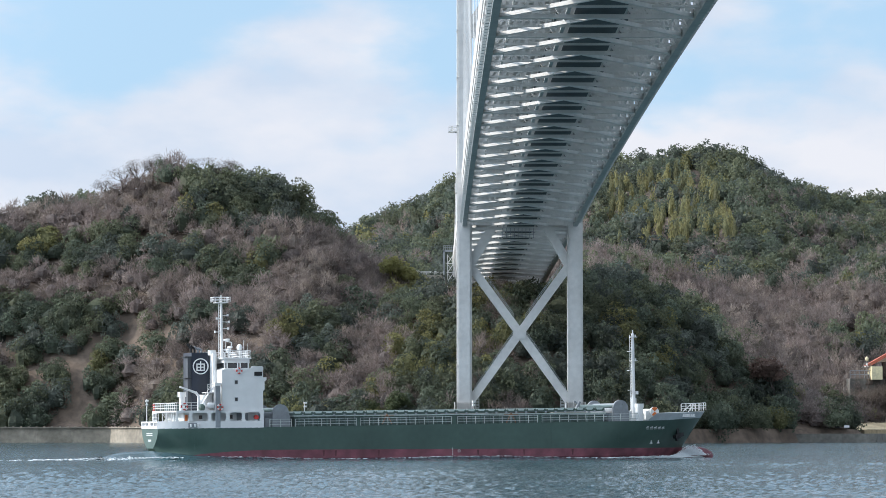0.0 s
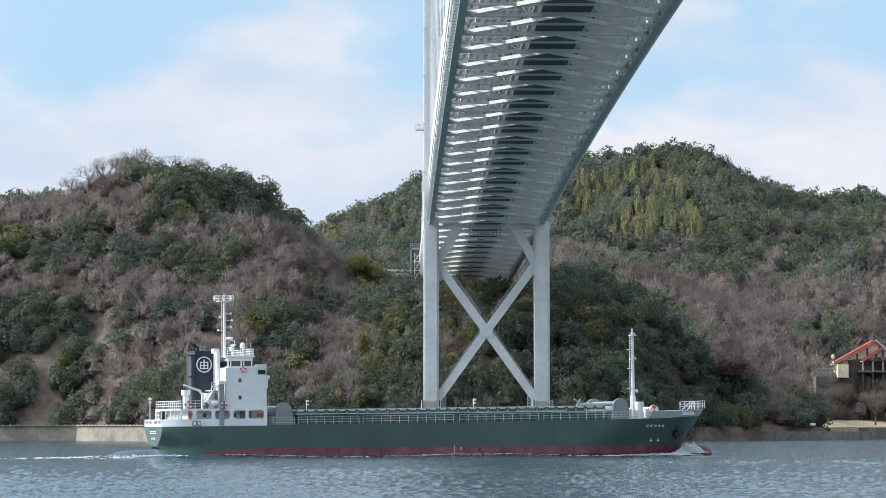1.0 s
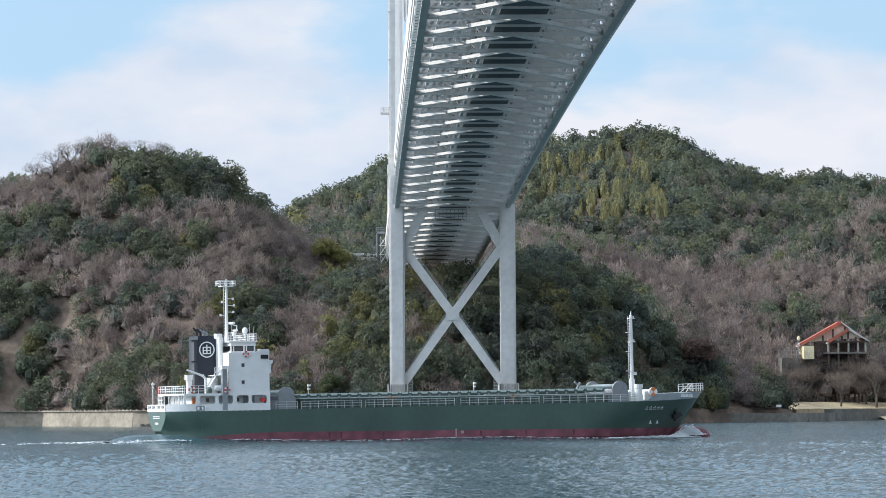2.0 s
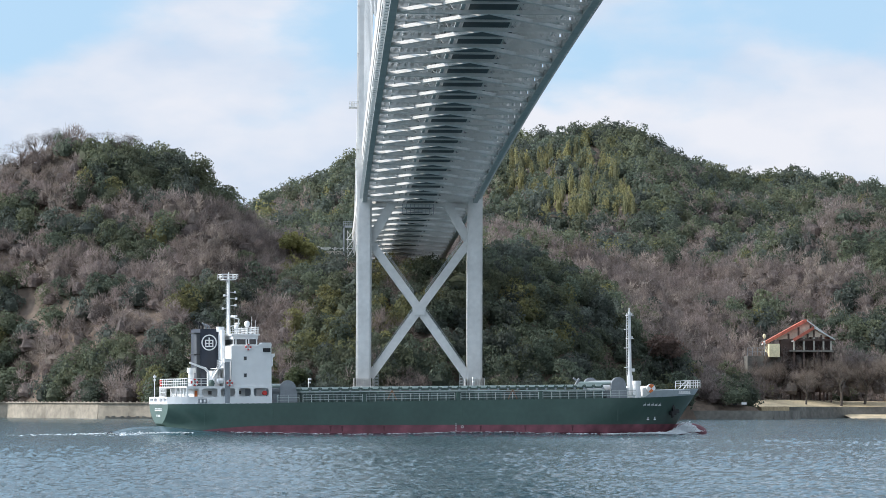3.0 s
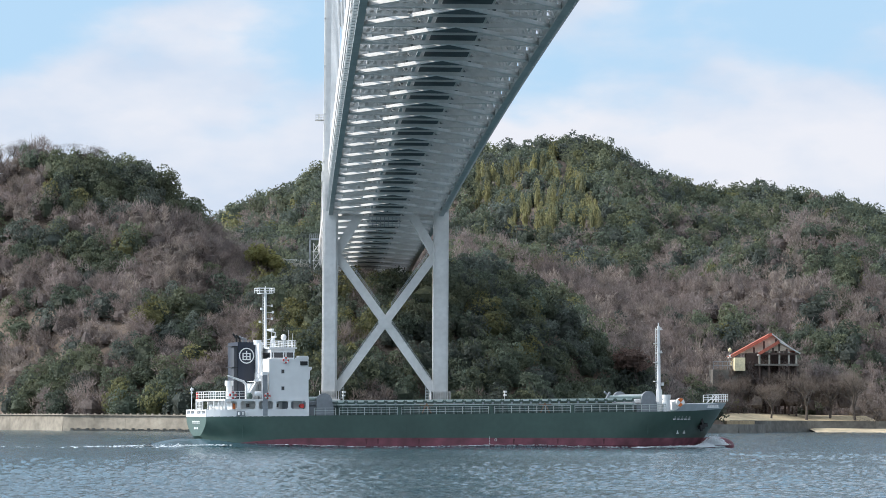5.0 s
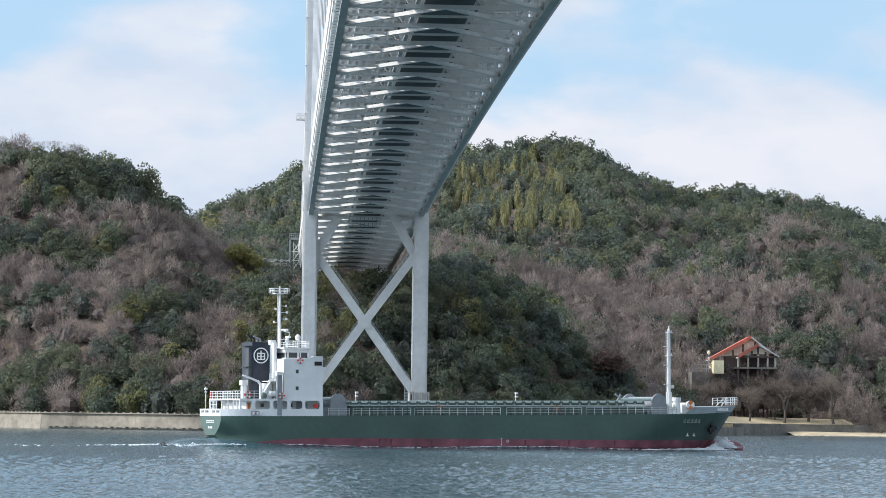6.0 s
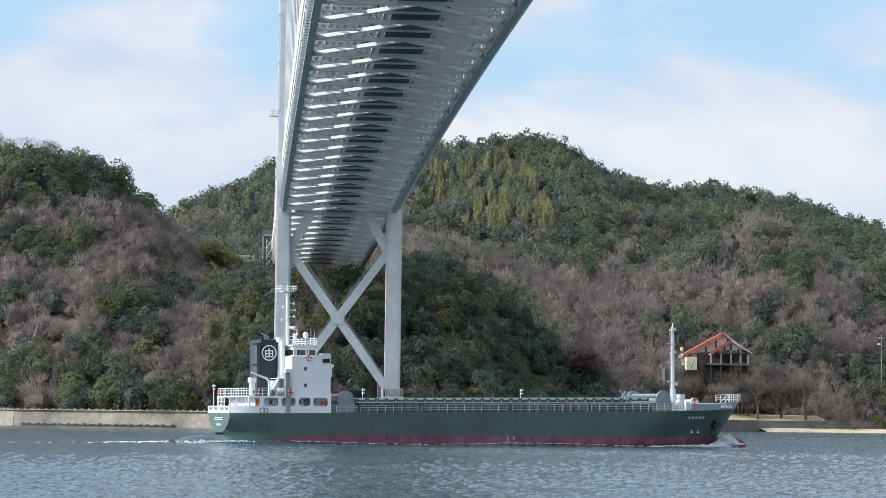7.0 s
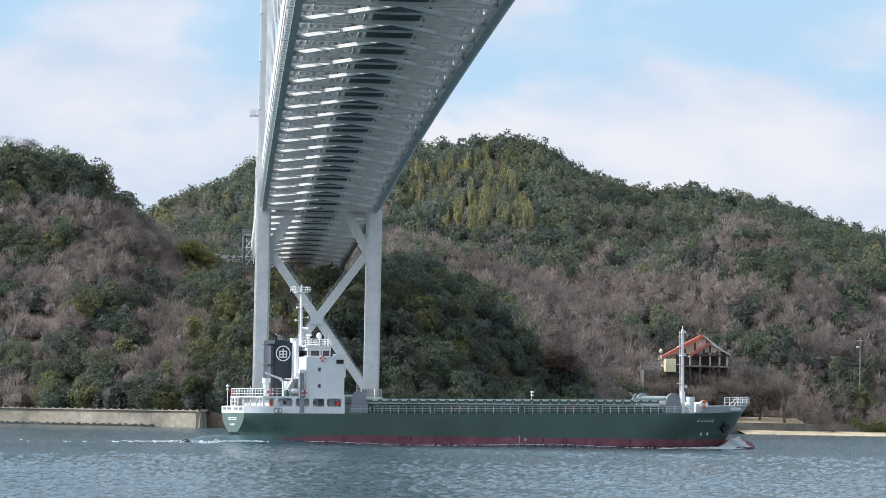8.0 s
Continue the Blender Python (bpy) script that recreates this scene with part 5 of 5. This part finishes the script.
def pavilion():
    p = thing("pavilion", "open hillside pavilion with red tiled gable roofs and cream wall", "building", pose(0, 905, -0.187) @ Matrix.Scale(1.052, 4))
    for (xl, zl), (xt, zt), (xr, zr), y0, y1 in (((129.2, 23.2), (141.8, 30.2), (149.7, 24.4), -1.0, 7.0), ((137.2, 24.0), (143.5, 27.8), (149.9, 24.2), -4.5, -1.2)):
        part("roof", Shape().prism([(xl, zl), (xt, zt), (xt, zt - 0.45), (xl, zl - 0.4)], y0, y1), M_ROOF, p, "red tiled roof slope")
        part("roof", Shape().prism([(xt, zt), (xr, zr), (xr, zr - 0.4), (xt, zt - 0.45)], y0, y1), M_ROOF, p, "red tiled roof slope")
        part("gable", Shape().prism([(xl + 2.5, zl + 0.7), (xt, zt - 0.6), (xr - 1.5, zr + 0.7)], y0 + 0.8, y0 + 1.0), M_GABLE, p, "cream gable wall")
        part("verge_board", Shape().bar((xl, y0 - 0.1, zl - 0.25), (xt, y0 - 0.1, zt - 0.25), 0.2, 0.9), M_ROOF, p)
        part("verge_board", Shape().bar((xt, y0 - 0.1, zt - 0.25), (xr, y0 - 0.1, zr - 0.25), 0.2, 0.38), M_RAIL, p, "pale verge board")
        part("eaves_board", Shape().box(xl - 0.1, y0 - 0.1, zl - 0.65, xl + 0.3, y1, zl - 0.3), M_WHITE, p)
        # thin dark brown strips on the gable, drawn as its windows
        for f in (0.35, 0.5, 0.68):
            x = xl + (xr - xl) * f
            part("gable_window", Shape().box(x - 0.3, y0 + 0.7, min(zl, zr) - 0.3, x + 0.3, y0 + 0.78, zt - 1.0 - abs(x - xt) * 0.62), M_TIMBER_SHADE, p, "dark brown gable window")
    for x in (137.5, 140.5, 143.6, 146.5, 148.8):
        part("column", Shape().box(x - 0.25, -4.0, 20.7, x + 0.25, -3.5, 24.6), M_CONCRETE, p)
        part("column", Shape().box(x - 0.25, 3.0, 20.7, x + 0.25, 3.5, 24.6), M_CONCRETE, p)
        part("stilt", Shape().box(x - 0.25, -4.0, 1.0, x + 0.25, -3.5, 20.2), M_TIMBER_SHADE, p, "dark timber stilt")
        part("stilt", Shape().box(x - 0.25, 3.0, 1.0, x + 0.25, 3.5, 20.2), M_TIMBER_SHADE, p, "dark timber stilt")
    part("floor_beam", Shape().box(136.5, -4.5, 20.2, 149.5, 5.0, 20.7), M_DARKWALL, p)
    # added dark block: shade under the open roofs put into its colour
    part("interior_shade", Shape().box(134.0, 0.2, 8.0, 149.2, 2.9, 24.0), M_TIMBER_SHADE, p, "dark block standing in for the shaded inside under the roofs")
    part("cross_beam", Shape().box(134, -4.2, 23.6, 149.6, -3.9, 24.1), M_TIMBER_SHADE, p)
    part("cream_block", Shape().box(129.8, -4.6, 18.6, 133.0, 4.0, 22.6), M_CREAM, p, "cream rendered wall in sunlight")
    part("terrace", Shape().box(123.5, -2.0, 1.0, 134.0, 6.0, 19.0), M_DARKWALL, p, "dark terrace wall")
    part("terrace_rail", railing([(123.6, -1.8, 19.0), (129.5, -1.8, 19.0)], 2.4, 2, 1.4, 0.08), M_GREY, p)
    lamp = thing("garden_lamp", "yellow globe lamp on a pole beside the pavilion", "lamp", pose(135.1, 901, 19.8))
    part("pole", Shape().tube((0, 0, 0), (0, 0, 5.4), 0.09), M_GREY, lamp)
    part("globe", ball(0, 0, 6.2, 0.6, (0.9, 0.9, 1.3)), M_CREAM, lamp)
    part("collar", ball(0, 0, 4.4, 0.35), M_WHITE, lamp)


pavilion()


def hut():
    h = thing("hut", "small grey timber hut with a gable roof on the quay", "hut", pose(109.3, 779, 3.9))
    part("wall", Shape().box(-2.0, 0, 0, 2.2, 3, 2.1), material("grey_boards", (0.20, 0.17, 0.14), 0.85), h)
    part("roof", Shape().prism([(-2.4, 2.0), (-0.6, 3.6), (-0.6, 3.4), (-2.4, 1.8)], -0.4, 3.4).prism([(-0.6, 3.6), (2.7, 2.0), (2.7, 1.8), (-0.6, 3.4)], -0.4, 3.4), material("straw_roof", (0.30, 0.25, 0.18), 0.9), h)
    part("doorway", Shape().box(-1.4, -0.05, 0.1, -0.2, 0.02, 1.8), M_BLACK, h)
    part("window", Shape().box(0.5, -0.05, 0.9, 1.6, 0.02, 1.6), M_GLASS, h)
    sign = thing("notice_board", "small white notice board on the quay", "sign", pose(110.6, 775.5, 3.9))
    part("board", Shape().box(-0.7, -0.05, 0.15, 0.7, 0.05, 0.8), M_WHITE, sign)
    part("post", Shape().box(-0.05, 0.05, 0, 0.05, 0.12, 0.8), M_GREY, sign)


hut()


def stair_tower():
    s = thing("stair_tower", "steel lattice stair tower at the bridge anchorage", "stair tower", pose(2.0, 880, 40))
    for x in (-1.7, 1.6):
        part("frame_post", Shape().box(x - 0.25, 0, 0, x + 0.25, 0.5, 19.4), M_GREY, s)
    part("top_beam", Shape().box(-1.9, 0, 18.9, 1.9, 0.5, 19.5), M_GREY, s)
    for i in range(5):
        z = 4 + i * 2.8
        part("flight", Shape().bar((-0.6, -0.2, z), (1.2, -0.2, z + 2.6), 0.5, 0.22).bar((-0.6, -0.3, z), (-0.6, -0.3, z + 2.8), 0.12, 0.12).bar((1.2, -0.3, z), (1.2, -0.3, z + 2.8), 0.12, 0.12).bar((1.2, -0.25, z), (-0.6, -0.25, z + 2.6), 0.1, 0.1), M_WHITE, s)
        part("landing", Shape().box(-0.9, -0.5, z - 0.1, 1.5, 0.4, z + 0.08), M_WHITE, s)
    part("top_rail", railing([(-1.8, 0, 19.5), (1.8, 0, 19.5)], 1.3, 2, 0.6, 0.06), M_GREY, s)
    part("link_bridge", Shape().box(-8.6, 0, 10.6, -1.8, 2.0, 11.6), M_CONCRETE, s)
    part("link_rail", railing([(-14.0, 0, 12.6), (-8.6, 0, 11.6), (-1.8, 0, 11.6)], 1.1, 3, 1.3, 0.06), M_WHITE, s)


stair_tower()


def utility_pole():
    u = thing("utility_pole", "pale utility pole with a crossarm among the trees", "utility pole", pose(206.4, 930, float(land(206.4, 930))))
    top = 32.5 - float(land(206.4, 930))
    part("pole", Shape().tube((0, 0, 0), (0, 0, top), 0.16, 0.12), M_CONCRETE, u)
    part("crossarm", Shape().box(-1.0, -0.1, top - 1.2, 1.0, 0.1, top - 1.0), M_WHITE, u)
    part("transformer", Shape().box(-1.3, -0.2, top - 3.4, -0.3, 0.2, top - 2.9), M_WHITE, u)


utility_pole()


def limbs(r, a, d, length, radius, depth, sh, tips):
    """Tapering branches, forking as they go."""
    b = a + d * length
    sh.tube(a, b, radius, radius * 0.68, 5 if depth > 1 else 4)
    if depth == 0:
        tips.append(b)
        return
    for k in range(3 if depth > 1 else 2 + int(r.integers(2))):
        e = (d + Vector(r.normal(0, 0.42, 3).tolist()) + Vector((0, 0, 0.12))).normalized()
        limbs(r, b if k else a.lerp(b, 0.75), e, length * r.uniform(0.62, 0.85), radius * 0.62, depth - 1, sh, tips)


def single_tree(name, x, y, height, kind, tone, label, seed, z=None, spread=1.0):
    r = np.random.default_rng(seed)
    z = float(land(x, y)) if z is None else z
    t = thing(name, label, "tree", pose(x, y, z - 0.2))
    sh, tips = Shape(), []
    lean = Vector((r.normal(0, 0.06), r.normal(0, 0.06), 1)).normalized()
    stem = height * (0.22 if kind == "bare" else 0.3)
    limbs(r, Vector((0, 0, 0)), lean, stem, height * 0.017, 4 if kind == "bare" else 2, sh, tips)
    top = max(p.z for p in tips)
    k = height / (top + (0.08 if kind == "bare" else 0.12) * height)
    sh.v = [(p[0] * k * spread, p[1] * k * spread, p[2] * k) for p in sh.v]
    part("trunk", sh, M_BARK, t)
    tris = []
    for p in tips:
        p = np.array(p) * k * (spread, spread, 1)
        if kind == "bare":
            c = leaf_cloud(34, 0.08, 0.9, int(r.integers(1e6)), True, False)[0] * height * 0.19
        else:
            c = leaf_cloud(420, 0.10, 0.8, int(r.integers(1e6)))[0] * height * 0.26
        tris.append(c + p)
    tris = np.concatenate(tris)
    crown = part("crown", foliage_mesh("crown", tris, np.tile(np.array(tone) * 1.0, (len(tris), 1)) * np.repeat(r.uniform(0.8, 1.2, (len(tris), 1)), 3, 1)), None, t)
    return t


SKYLINE = [(-103, 864, 8.0), (-98, 862, 8.5), (-93, 863, 8.5), (-89, 862, 9.0), (-84, 864, 7.5), (-71, 862, 9.5), (-67, 863, 9.0)]
for i, (x, y, h) in enumerate(SKYLINE):
    tagged(single_tree("bare_tree", x, y, h, "bare", (0.13, 0.108, 0.092), "leafless spreading tree on the hilltop skyline", 60 + i, None, 1.7), group="bare trees on the skyline")
SHORE = [(145, 880, 10.5), (158, 891, 14.5), (133, 898, 11), (139, 900, 12), (150, 901, 13), (167, 899, 14), (174, 893, 16), (183, 895, 15), (190, 894, 13), (203, 897, 14), (214, 896, 13)]
for i, (x, y, h) in enumerate(SHORE):
    tagged(single_tree("bare_tree", x, y, h, "bare", (0.25, 0.205, 0.17), "leafless grey-brown tree behind the beach wall", 80 + i, float(bank_height(x, y)) if x < 180 else None, 1.4), group="bare trees behind the beach")
for i, (x, y, h, tone, label) in enumerate((
    (-11, 712, 9, (0.085, 0.105, 0.05), "rounded dark evergreen by the sea wall"),
    (-19, 716, 7, (0.085, 0.105, 0.05), "rounded dark evergreen by the sea wall"),
    (-118, 786, 6, (0.13, 0.14, 0.07), "low grey-green bush behind the sea wall"),
    (200, 895, 11, (0.17, 0.18, 0.06), "yellowish evergreen behind the beach wall"),
    (208, 893, 9, (0.16, 0.17, 0.06), "yellowish evergreen behind the beach wall"),
    # tone lifted so the crown carries sunlight in its colour
    (-14, 845, 13, (0.27, 0.26, 0.10), "olive-green tree on the ridge, sunlight put into its tone"),
)):
    single_tree("evergreen_tree", x, y, h, "leafy", tone, label, 100 + i)
single_tree("russet_tree", 91.5, 782, 15, "leafy", (0.20, 0.135, 0.11), "russet-leaved tree on the edge of the cape", 130)


def motions():
    for ob in (ship, bow_wave, bow_crest, hull_foam, hull_wave, wake):
        walk(ob, [(t, ship_pose(t)) for t in (0.0, 2.0, 4.0, 6.0, 8.0)])


motions()
